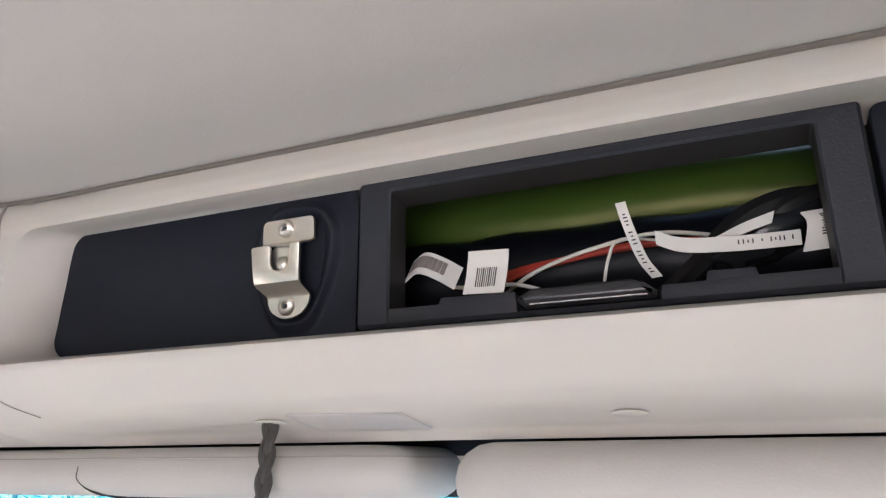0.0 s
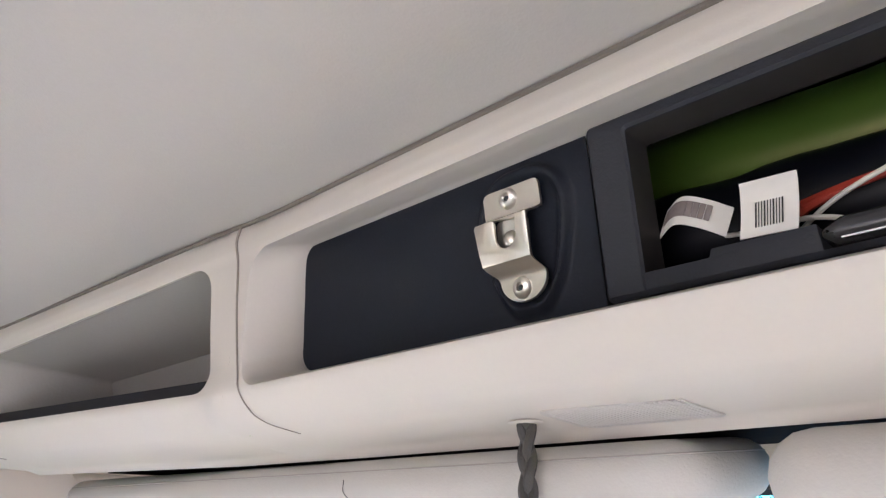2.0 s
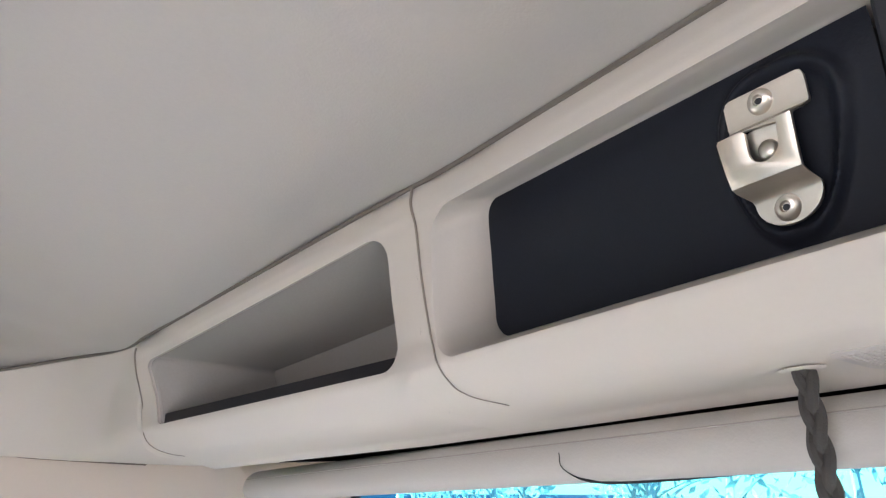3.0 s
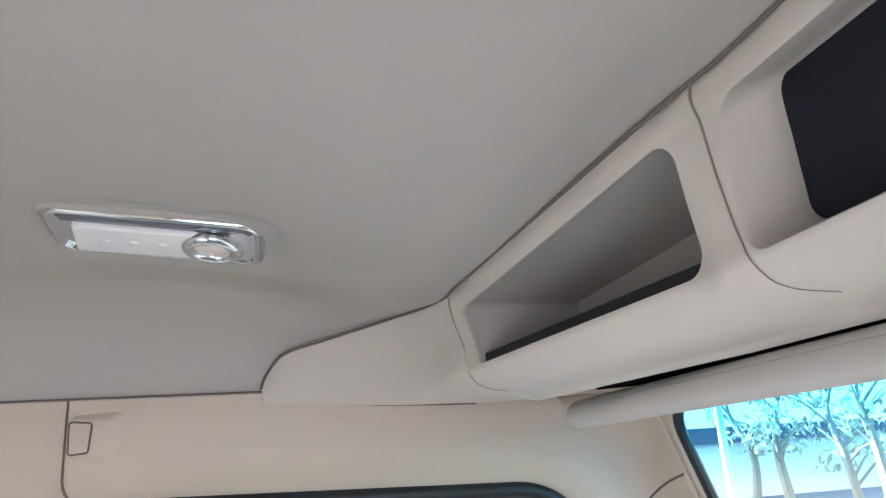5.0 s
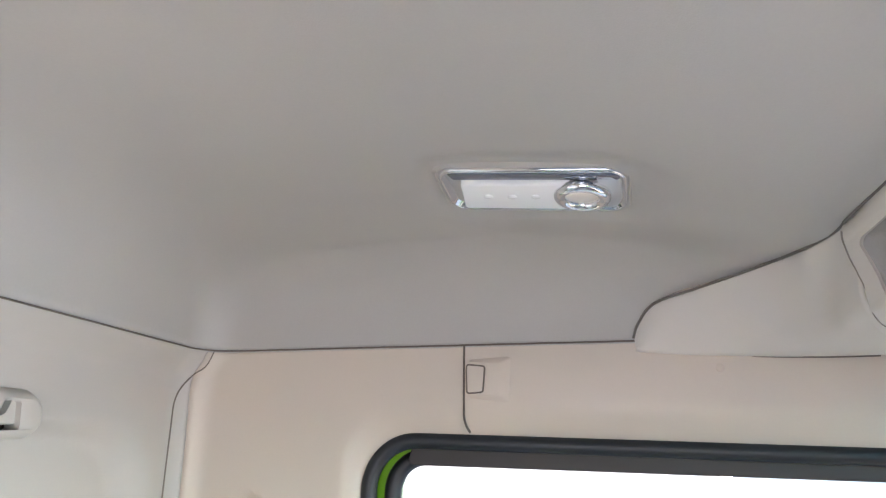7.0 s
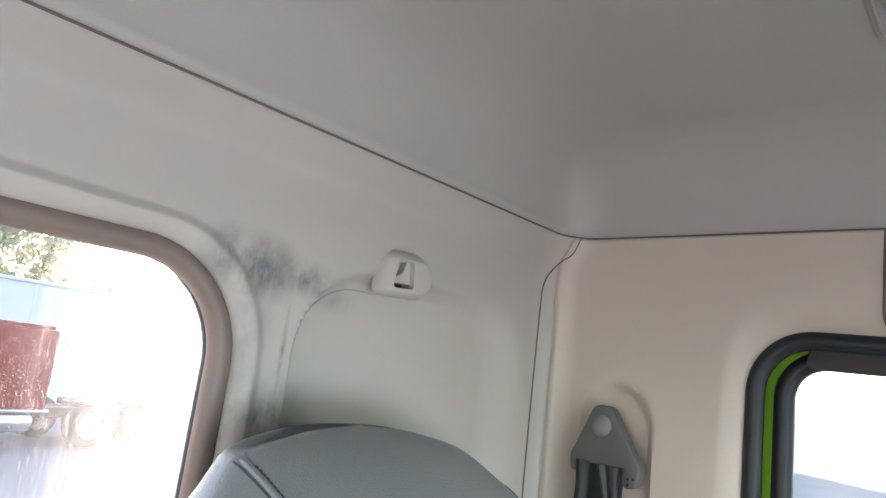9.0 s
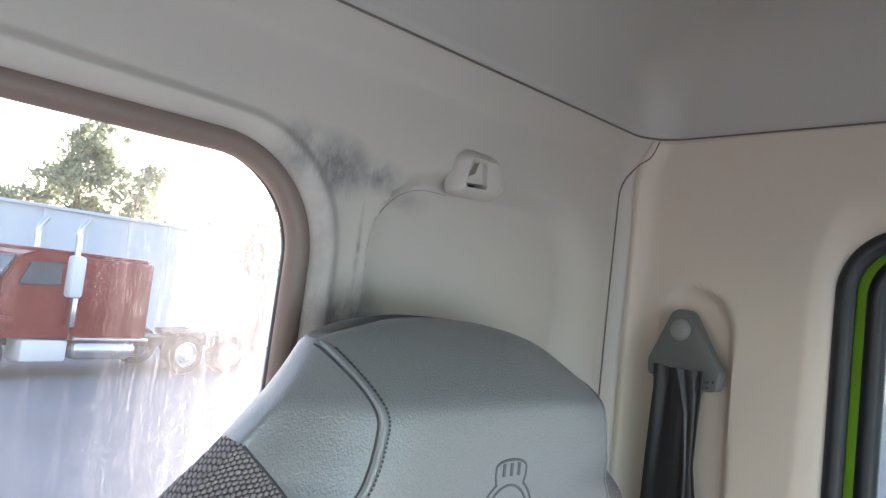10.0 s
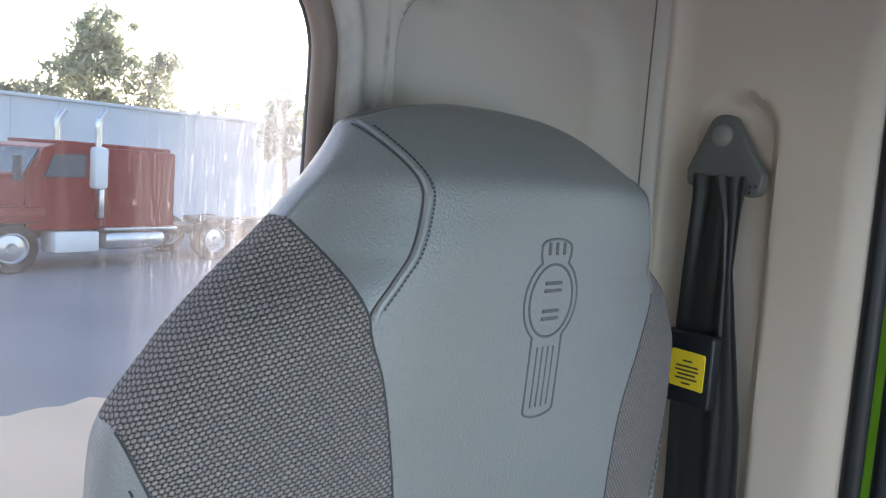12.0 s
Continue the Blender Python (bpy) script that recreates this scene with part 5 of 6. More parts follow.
tri = rounded([(-0.454, 2.678), (-0.482, 2.678), (-0.519, 2.600), (-0.518, 2.577), (-0.505, 2.576), (-0.501, 2.592), (-0.432, 2.588), (-0.437, 2.574), (-0.426, 2.563), (-0.408, 2.567), (-0.404, 2.594)],
              [0.018, 0.018, 0.014, 0.007, 0.005, 0.007, 0.005, 0.005, 0.008, 0.009, 0.014], 6)
bm = bmesh.new()
plate(bm, tri, belt_put, -0.014, 0.004, 0.0035, 4)
ring = part("guide_ring", bm, RING_GREY, belt, "grey plastic triangular guide ring")
bm = bmesh.new()
c = belt_put(-0.468, 2.648, -0.014)
ball(bm, c, 0.0160, (0.4, 1, 1), 24, 12)
part("bolt", bm, material("bolt_cap", (0.20, 0.20, 0.19), 0.35, vary=0.1), ring, "round bolt cap")
for k in range(5):
    bm = bmesh.new()
    ball(bm, belt_put(-0.430 + 0.008 * (k % 3), 2.577 - 0.008 * (k // 3) + 0.001 * (k % 3), -0.0142), 0.0022, (0.6, 1, 1), 8, 6)
    part("stud", bm, RUBBER, ring)


# The same webbing, its colour lightened for the light on the turned strand.
WEBBING_LIT = material("belt_webbing_lit", (0.034, 0.032, 0.034), 0.45, vary=0.15, grain=0.3, grain_scale=900, bump=0.4)


def strap(name, rows, label, mat=WEBBING):
    """A folded strap: rows of (y0, z0, y1, z1, out, folds)."""
    bm = bmesh.new()
    fine = []
    n = 24
    for k in range(40 + 1):
        t = k / 40 * (len(rows) - 1)
        i = min(int(t), len(rows) - 2)
        r = [a + (b - a) * smooth(0, 1, t - i) for a, b in zip(rows[i], rows[i + 1])]
        line = []
        for j in range(n + 1):
            s = j / n
            y, z = r[0] + (r[2] - r[0]) * s, r[1] + (r[3] - r[1]) * s
            line.append(Vector((-side_x(z) + 0.012 + r[4] + r[5] * math.sin(s * 14 + 0.6) * (0.6 + 0.4 * math.sin(9 * s)), y, z)))
        fine.append(line + [p + Vector((-0.0016, 0, 0)) for p in reversed(line)])
    bridge(bm, fine, True, True, True)
    return part(name, solid(bm), mat, belt, label)


strap("webbing", [(-0.508, 2.594, -0.428, 2.592, 0.012, 0.005), (-0.505, 2.56, -0.436, 2.56, 0.014, 0.006), (-0.512, 2.46, -0.440, 2.46, 0.014, 0.003), (-0.518, 2.34, -0.445, 2.34, 0.014, 0.001), (-0.515, 1.95, -0.440, 1.95, 0.01, 0.001)], "black woven webbing")
strap("webbing", [(-0.470, 2.592, -0.424, 2.590, 0.018, 0.004), (-0.452, 2.53, -0.428, 2.53, 0.022, 0.002), (-0.444, 2.45, -0.430, 2.46, 0.026, 0.001), (-0.445, 2.36, -0.417, 2.36, 0.026, 0.001), (-0.444, 2.24, -0.402, 2.24, 0.024, 0.001), (-0.445, 1.95, -0.39, 1.95, 0.02, 0.001)], "the same woven webbing turned edge-on, lightened for the light on it", WEBBING_LIT)
bm = bmesh.new()
plate(bm, rounded([(-0.514, 2.258), (-0.433, 2.256), (-0.433, 2.364), (-0.514, 2.364)], 0.006, 4), lambda y, z, d: Vector((-0.985 - d, y, z)), 0.0, 0.02, 0.004)
sleeve = part("sleeve", bm, RUBBER, belt, "black plastic sleeve")
bm = bmesh.new()
plate(bm, rounded([(-0.496, 2.284), (-0.443, 2.282), (-0.443, 2.336), (-0.496, 2.338)], 0.003, 3), lambda y, z, d: Vector((-0.983 - d, y, z)), 0.0, 0.0015, 0.0004, 1)
yellow = part("warning_label", bm, YELLOW, sleeve, "yellow warning label with small black print")
for z, w in ((2.318, 0.014), (2.310, 0.034), (2.304, 0.036), (2.298, 0.028), (2.292, 0.034), (2.285, 0.014)):
    bm = bmesh.new()
    block(bm, -0.9832, -0.9824, -0.4695 - w / 2, -0.4695 + w / 2, z + 0.0036, z + 0.0060)
    part("print", bm, INK, yellow, smooth=False)

# ---- driver's seat ----
SEAT_X = -0.538
SEAT = [(2.6305, 0.130, -0.478, -0.510, 2.6), (2.627, 0.158, -0.464, -0.514, 2.6), (2.620, 0.171, -0.449, -0.520, 2.7), (2.608, 0.180, -0.430, -0.526, 2.7), (2.59, 0.192, -0.408, -0.532, 2.6), (2.572, 0.2045, -0.3890, -0.538, 2.5),
        (2.562, 0.2115, -0.3810, -0.540, 2.5), (2.55, 0.220, -0.3770, -0.543, 2.5), (2.528, 0.236, -0.3755, -0.547, 2.5), (2.505, 0.258, -0.374, -0.550, 2.45), (2.483, 0.283, -0.3745, -0.552, 2.4), (2.45, 0.316, -0.376, -0.556, 2.35), (2.424, 0.338, -0.3775, -0.558, 2.3),
        (2.382, 0.359, -0.3795, -0.560, 2.3), (2.34, 0.366, -0.382, -0.560, 2.3), (2.2, 0.367, -0.386, -0.565, 2.3), (2.0, 0.36, -0.390, -0.570, 2.3), (1.75, 0.35, -0.395, -0.575, 2.3)]


def seat_level(z):
    return flowing(SEAT, z)


def facet(x, z):
    """The sides of the headrest turn back along the raised seam."""
    return 0.40 * max(0.0, abs(x) - panel_half(z) - (left_extra(z) if x < 0 else 0.0)) * smooth(2.44, 2.50, z) * smooth(2.63, 2.60, z)


def seat_side(x, z):
    """Half width, front, back and squareness on one side; the outer bolster starts lower, and the headrest is squarer there."""
    w, yf, yb, n = seat_level(z)
    if x > 0:
        return w * (0.955 + 0.035 * smooth(2.43, 2.36, z)), yf, yb, n
    low = seat_level(z + 0.012 * smooth(2.54, 2.50, z) * smooth(2.36, 2.42, z))[0]
    return low * (0.965 + 0.025 * smooth(2.51, 2.54, z) * smooth(2.615, 2.58, z)), yf, yb, n + 1.0 * smooth(2.47, 2.51, z)


def seat_point(a, z):
    c, s = math.cos(a), math.sin(a)
    w, yf, yb, n = seat_side(c, z)
    h = (yf - yb) / 2
    r = (abs(c) ** n + abs(s) ** n) ** (-1 / n)
    x, y = w * r * c, (yf + yb) / 2 + h * r * s
    if s > 0:
        y -= facet(x, z) * smooth(0.0, 0.6, r * s)
    drop = 0.022 * min(abs(x) / w, 1) ** 3 * smooth(2.52, 2.63, z)
    return Vector((SEAT_X + x, y, z - drop))


def seat_front(x, z):
    """The front surface at x off the seat's middle."""
    w, yf, yb, n = seat_side(x, z)
    t = min(abs(x) / w, 0.999)
    q = (1 - t ** n) ** (1 / n)
    return Vector((SEAT_X + x, (yf + yb) / 2 + (yf - yb) / 2 * q - facet(x, z) * smooth(0.0, 0.6, q), z - 0.022 * t ** 3 * smooth(2.52, 2.63, z)))


def panel_half(z):
    return flowing([(1.7, 0.15), (2.2, 0.150), (2.305, 0.158), (2.40, 0.176), (2.449, 0.190), (2.475, 0.174), (2.50, 0.157), (2.544, 0.145), (2.569, 0.149), (2.595, 0.156), (2.612, 0.1595), (2.64, 0.163)], z)[0]


def left_extra(z):
    """The outer edge of the panel lies further out, and turns in again lower down."""
    return 0.012 - 0.020 * smooth(2.45, 2.30, z) + 0.013 * smooth(2.46, 2.53, z)


def cloth_top(x):
    """Where the cloth of the bolsters ends, by the distance from the seat's middle."""
    return 2.449 + 1.65 * (abs(x) - 0.19) + 16.0 * (abs(x) - 0.19) * max(0, 0.24 - abs(x)) + (0.04 if x < 0 else 0.0)


def skirt(x, z):
    return abs(x) > 0.352 + 0.40 * (z - 2.374) and z < 2.378


zones = {"panel": bmesh.new(), "shoulder": bmesh.new(), "cloth_r": bmesh.new(), "cloth_l": bmesh.new(), "shoulder_l": bmesh.new(), "rear": bmesh.new(), "skirt_r": bmesh.new(), "skirt_l": bmesh.new()}
NA, LEVELS = 560, []
z = 2.6305
while z > 1.75:
    LEVELS.append(z)
    z -= 0.0014 if z > 2.61 else (0.0018 if z > 2.22 else 0.03)
LEVELS.append(1.75)
ring_pts = [[seat_point(2 * math.pi * k / NA, z) for k in range(NA)] for z in LEVELS]
kept = {k: {} for k in zones}


def seat_vert(zone, i, k):
    key = (i, k % NA)
    if key not in kept[zone]:
        kept[zone][key] = zones[zone].verts.new(ring_pts[i][k % NA])
    return kept[zone][key]


for i in range(len(LEVELS) - 1):
    for k in range(NA):
        c = (ring_pts[i][k] + ring_pts[i + 1][(k + 1) % NA]) / 2
        x, z = c.x - SEAT_X, c.z
        a = 2 * math.pi * (k + 0.5) / NA
        if math.sin(a) < -0.5:
            zone = "rear"
        elif -panel_half(z) - left_extra(z) < x < panel_half(z):
            zone = "panel"
        elif z > cloth_top(x):
            zone = "shoulder" if x > 0 else "shoulder_l"
        elif skirt(x, z):
            zone = "skirt_r" if x > 0 else "skirt_l"
        else:
            zone = "cloth_r" if x > 0 else "cloth_l"
        zones[zone].faces.new([seat_vert(zone, p, q) for p, q in ((i, k), (i, k + 1), (i + 1, k + 1), (i + 1, k))])
top = [seat_vert("rear", 0, k) for k in range(NA)]
zones["rear"].faces.new(top)

seat = thing("driver_seat", "grey leatherette and woven cloth driver seat with embossed emblem", "seat", (SEAT_X, -0.45, 1.75))
for zone, name, mat, label in (("panel", "centre_panel", LEATHER, "smooth grey leatherette centre panel"), ("shoulder", "headrest_side", LEATHER, ""), ("shoulder_l", "headrest_side", LEATHER, ""),
                               ("cloth_r", "bolster", CLOTH, "grey woven cloth bolster"), ("cloth_l", "bolster", CLOTH_OUTER, "grey woven cloth bolster"), ("rear", "back_cover", LEATHER, ""),
                               ("skirt_r", "side_facing", LEATHER, ""), ("skirt_l", "side_facing", LEATHER, "")):
    part(name, solid(zones[zone]), mat, seat, label, angle=80)


def seat_line(pts, lift=0.0):
    return [seat_front(x, z) + Vector((0, lift, 0)) for x, z in pts]


for side in (1, -1):
    top_z = 2.619 if side > 0 else 2.590
    zs = [top_z - (top_z - 2.449) * k / 60 for k in range(61)]
    edge = [(side * (panel_half(z) + (0.0 if side > 0 else left_extra(z))), z) for z in zs]
    bm = bmesh.new()
    tube(bm, seat_line([(x - 0.0038, z) if side > 0 else (x, z) for x, z in edge], -0.0008 if side > 0 else 0.0006), 0.0036 if side > 0 else 0.0012, 8)
    part("piping", bm, LEATHER, seat, "raised seam")
    bm = bmesh.new()
    tube(bm, seat_line([(x + side * 0.0008, z) for x, z in edge], -0.0002), 0.0011, 6)
    part("seam", bm, STITCH, seat)
    bm = bmesh.new()
    low = [(side * (panel_half(2.449 - 0.5 * k / 60) + (0.0 if side > 0 else left_extra(2.449 - 0.5 * k / 60))), 2.449 - 0.5 * k / 60) for k in range(61)]
    tube(bm, seat_line(low, 0.0), 0.0010, 6)
    part("seam", bm, STITCH, seat)
    # Dark tube along the cloth edge, for the shadow in its seam.
    bm = bmesh.new()
    xs = [0.19 + 0.05 * k / 30 for k in range(31)]
    tube(bm, seat_line([(side * x, min(cloth_top(side * x), 2.6)) for x in xs if x < 0.94 * seat_level(cloth_top(side * x))[0]], 0.0), 0.0011, 6)
    part("seam", bm, STITCH, seat)
    bm = bmesh.new()
    sk = [2.374 - 0.3 * k / 40 for k in range(41)]
    tube(bm, seat_line([(side * (0.352 + 0.40 * (z - 2.374)), z) for z in sk if 0.352 + 0.40 * (z - 2.374) < 0.975 * seat_level(z)[0]], 0.0), 0.0011, 6)
    part("seam", bm, STITCH, seat)
    bm = bmesh.new()
    for z in sk[4:]:
        if 0.352 + 0.40 * (z - 2.374) < 0.925 * seat_level(z)[0]:
            tube(bm, seat_line([(side * (0.361 + 0.40 * (q - 2.374)), q) for q in (z, z - 0.0045)], 0.0004), 0.0009, 5)
    if bm.verts:
        part("stitching", bm, STITCH, seat)
    if side < 0:
        continue
    # stitches beside the raised seam
    bm = bmesh.new()
    for k in range(1, 46):
        z = 2.617 - (2.617 - 2.455) * k / 46
        a, b = seat_front(side * (panel_half(z) - 0.0086), z), seat_front(side * (panel_half(z - 0.0022) - 0.0086), z - 0.0022)
        tube(bm, [a + Vector((0, 0.0004, 0)), b + Vector((0, 0.0004, 0))], 0.0009, 5)
    part("stitching", bm, STITCH, seat)

# cushion and pedestal under the backrest
bm = bmesh.new()
block(bm, SEAT_X - 0.34, SEAT_X + 0.34, -0.56, 0.22, 1.56, 1.78, 0.06, 4)
part("cushion", bm, CLOTH, seat, "grey woven cloth cushion")
bm = bmesh.new()
block(bm, SEAT_X - 0.24, SEAT_X + 0.24, -0.45, 0.12, 1.10, 1.57, 0.02, 2)
part("pedestal", bm, BLACK, seat, "black pedestal on the cab floor")

# embossed emblem: plain shapes, the shade of their grooves put into a darker leatherette
GROOVE_SHADE = material("groove_shade_leatherette", (0.09, 0.095, 0.10), 0.45, vary=0.08, bump=0.4, bump_scale=420)


def emblem(name, pts, r=0.0015, closed=False):
    bm = bmesh.new()
    tube(bm, seat_line([(1.28 * x + EMBLEM_X, z) for x, z in pts], -0.0004), r, 6, closed)
    return part(name, bm, GROOVE_SHADE, seat, "emblem line, dark for the shade in its pressing")


EMBLEM_X = -0.004


def oval(cx, cz, a, b, t0=0, t1=360, n=40):
    return [(cx + a * math.cos(radians(t0 + (t1 - t0) * k / n)), cz + b * math.sin(radians(t0 + (t1 - t0) * k / n))) for k in range(n + (0 if t1 - t0 == 360 else 1))]


emblem("emblem_oval", oval(0.0, 2.455, 0.0235, 0.034), closed=True)
emblem("emblem_outline", oval(0.0, 2.455, 0.029, 0.040, 120, 235))
emblem("emblem_outline", oval(0.0, 2.455, 0.029, 0.040, 60, -55))
emblem("emblem_crown", [(-0.0145, 2.489), (-0.0165, 2.498), (-0.0165, 2.505)] + oval(0, 2.505, 0.0165, 0.007, 180, 0, 12) + [(0.0165, 2.498), (0.0145, 2.489)])
for x in (-0.008, 0.0, 0.008):
    emblem("emblem_bar", [(x, 2.509), (x, 2.4975)], 0.0022)
emblem("emblem_tail", [(-0.0165, 2.4225), (-0.0165, 2.352)] + [(0.0165 * -math.cos(a), 2.352 - 0.008 * math.sin(a)) for a in [math.pi * k / 10 for k in range(11)]] + [(0.0165, 2.352), (0.0165, 2.4225)])
for x in (-0.009, -0.003, 0.003, 0.009):
    emblem("emblem_stripe", [(x, 2.412), (x, 2.354)], 0.0013)
for z in (2.4715, 2.4645, 2.4455, 2.4385):
    emblem("emblem_mark", [(-0.009, z), (0.009, z)], 0.0019)

# ---- the yard outside, in metres ----
def ground_material():
    m = material("asphalt", (0.25, 0.252, 0.262), 0.9, vary=0.25, scale=0.4, grain=0.35, grain_scale=40, spec=0.2)
    return m


bm = bmesh.new()
bmesh.ops.create_grid(bm, x_segments=24, y_segments=24, size=900)
tagged(part("ground", bm, ground_material(), cab=False), "worn grey asphalt yard", "ground", kind="structure")

# Stands in for a sunlit stretch of yard; the sunlight is its colour.
SUN_PATCH = material("sun_patch", (0.70, 0.54, 0.39), 0.9, vary=0.2, scale=0.9, grain=0.2, grain_scale=60, spec=0.2)
bm = bmesh.new()
edge = random.Random(5)
rim = [Vector((-9.0 + 12.5 * k / 90, -6.7 + 0.16 * math.sin(0.9 * k) * math.sin(0.23 * k) + edge.gauss(0, 0.07), 0)) for k in range(91)]
for k, p in enumerate(rim):
    near = Vector((p.x, -1.2, 0))
    if k:
        last = rim[k - 1]
        fa, fb, na, nb = [bm.verts.new(v) for v in (last + Vector((0, 0, 0.004)), p + Vector((0, 0, 0.004)), Vector((last.x, -1.2, 0.02)), near + Vector((0, 0, 0.02)))]
        bm.faces.new((fa, na, nb, fb))
bmesh.ops.remove_doubles(bm, verts=bm.verts, dist=0.0001)
towards(bm, (-3, -4, 9))
tagged(part("pavement", bm, SUN_PATCH, cab=False, smooth=False), "pale warm sheet on the asphalt, painted for a sunlit patch", "pavement", kind="structure")

WALL_PAINT = material("wall_cladding", (0.60, 0.63, 0.68), 0.6, vary=0.12, scale=0.8, grain=0.1, grain_scale=30)
WHITE_PAINT = material("white_paint", (0.78, 0.78, 0.78), 0.35, vary=0.05, scale=2)
RED_PAINT = material("red_paint", (0.21, 0.003, 0.004), 0.45, vary=0.1, scale=3, coat=0.05, spec=0.2)
DARK_METAL = material("dark_metal", (0.04, 0.04, 0.045), 0.5, vary=0.2, scale=5)
ALLOY = material("alloy", (0.62, 0.63, 0.65), 0.3, metal=1.0, vary=0.1, scale=8)
TYRE = material("tyre", (0.018, 0.018, 0.02), 0.8, vary=0.2)
DARK_GLASS = material("vehicle_glass", (0.03, 0.06, 0.08), 0.05, vary=0.05, rough_vary=0.01, spec=0.8)
BARK = material("bark", (0.16, 0.12, 0.09), 0.9, vary=0.25, scale=5)
LEAF = material("leaves", (0.150, 0.165, 0.105), 0.6, vary=0.5, scale=1.2)


def thin_leaf(m):
    """Leaves glow a little where the light stands behind them."""
    nt = m.node_tree
    b = nt.nodes["Principled BSDF"]
    back = nt.nodes.new("ShaderNodeBsdfTranslucent")
    nt.links.new(b.inputs["Base Color"].links[0].from_socket, back.inputs[0])
    both = nt.nodes.new("ShaderNodeAddShader")
    nt.links.new(b.outputs[0], both.inputs[0])
    nt.links.new(back.outputs[0], both.inputs[1])
    nt.links.new(both.outputs[0], nt.nodes["Material Output"].inputs[0])
    return m


thin_leaf(LEAF)


def moved(bm, m):
    bmesh.ops.transform(bm, matrix=m, verts=bm.verts[:])
    return bm


def long_wall():
    m = Matrix.Translation((-7.5, -22.5, 0))
    wall = thing("boundary_building", "long low grey metal-clad building behind the yard", "building", (-7.5, -22.5, 0), cab=False)
    bm = bmesh.new()
    block(bm, -42, 30, -6, 0, 0, 3.62)
    part("wall", moved(bm, m), WALL_PAINT, wall, cab=False, smooth=False)
    bm = bmesh.new()
    block(bm, -42.1, 30.1, -6.1, 0.1, 3.62, 3.72, 0.02)
    part("roof", moved(bm, m), WALL_PAINT, wall, cab=False, smooth=False)
    for k in range(60):
        bm = bmesh.new()
        block(bm, -41.5 + 1.2 * k, -41.4 + 1.2 * k, 0.0, 0.05, 0.05, 3.61)
        part("cladding_rib", moved(bm, m), WALL_PAINT, wall, cab=False, smooth=False)


long_wall()


def wheel(bm_parent, m, s, y, r, w, parent):
    tyre, rim = bmesh.new(), bmesh.new()
    prof = [(0.62 * r, -w / 2), (0.93 * r, -w / 2), (r, -w / 2 + 0.04), (r, w / 2 - 0.04), (0.93 * r, w / 2), (0.62 * r, w / 2)]
    rows = [[Vector((s + p[0] * math.cos(a), y + p[1], r + p[0] * math.sin(a))) for a in [2 * math.pi * k / 28 for k in range(28)]] for p in prof]
    bridge(tyre, rows)
    ob = part("wheel", moved(solid(tyre), m), TYRE, parent, cab=False)
    prof = [(0.63 * r, w / 2 - 0.01), (0.58 * r, w / 2), (0.52 * r, w / 2 - 0.05), (0.22 * r, w / 2 - 0.02), (0.16 * r, w / 2 + 0.05)]
    rows = [[Vector((s + p[0] * math.cos(a), y + p[1], r + p[0] * math.sin(a))) for a in [2 * math.pi * k / 28 for k in range(28)]] for p in prof]
    bridge(rim, rows, True, False, True)
    part("rim", moved(solid(rim), m), ALLOY, ob, cab=False)


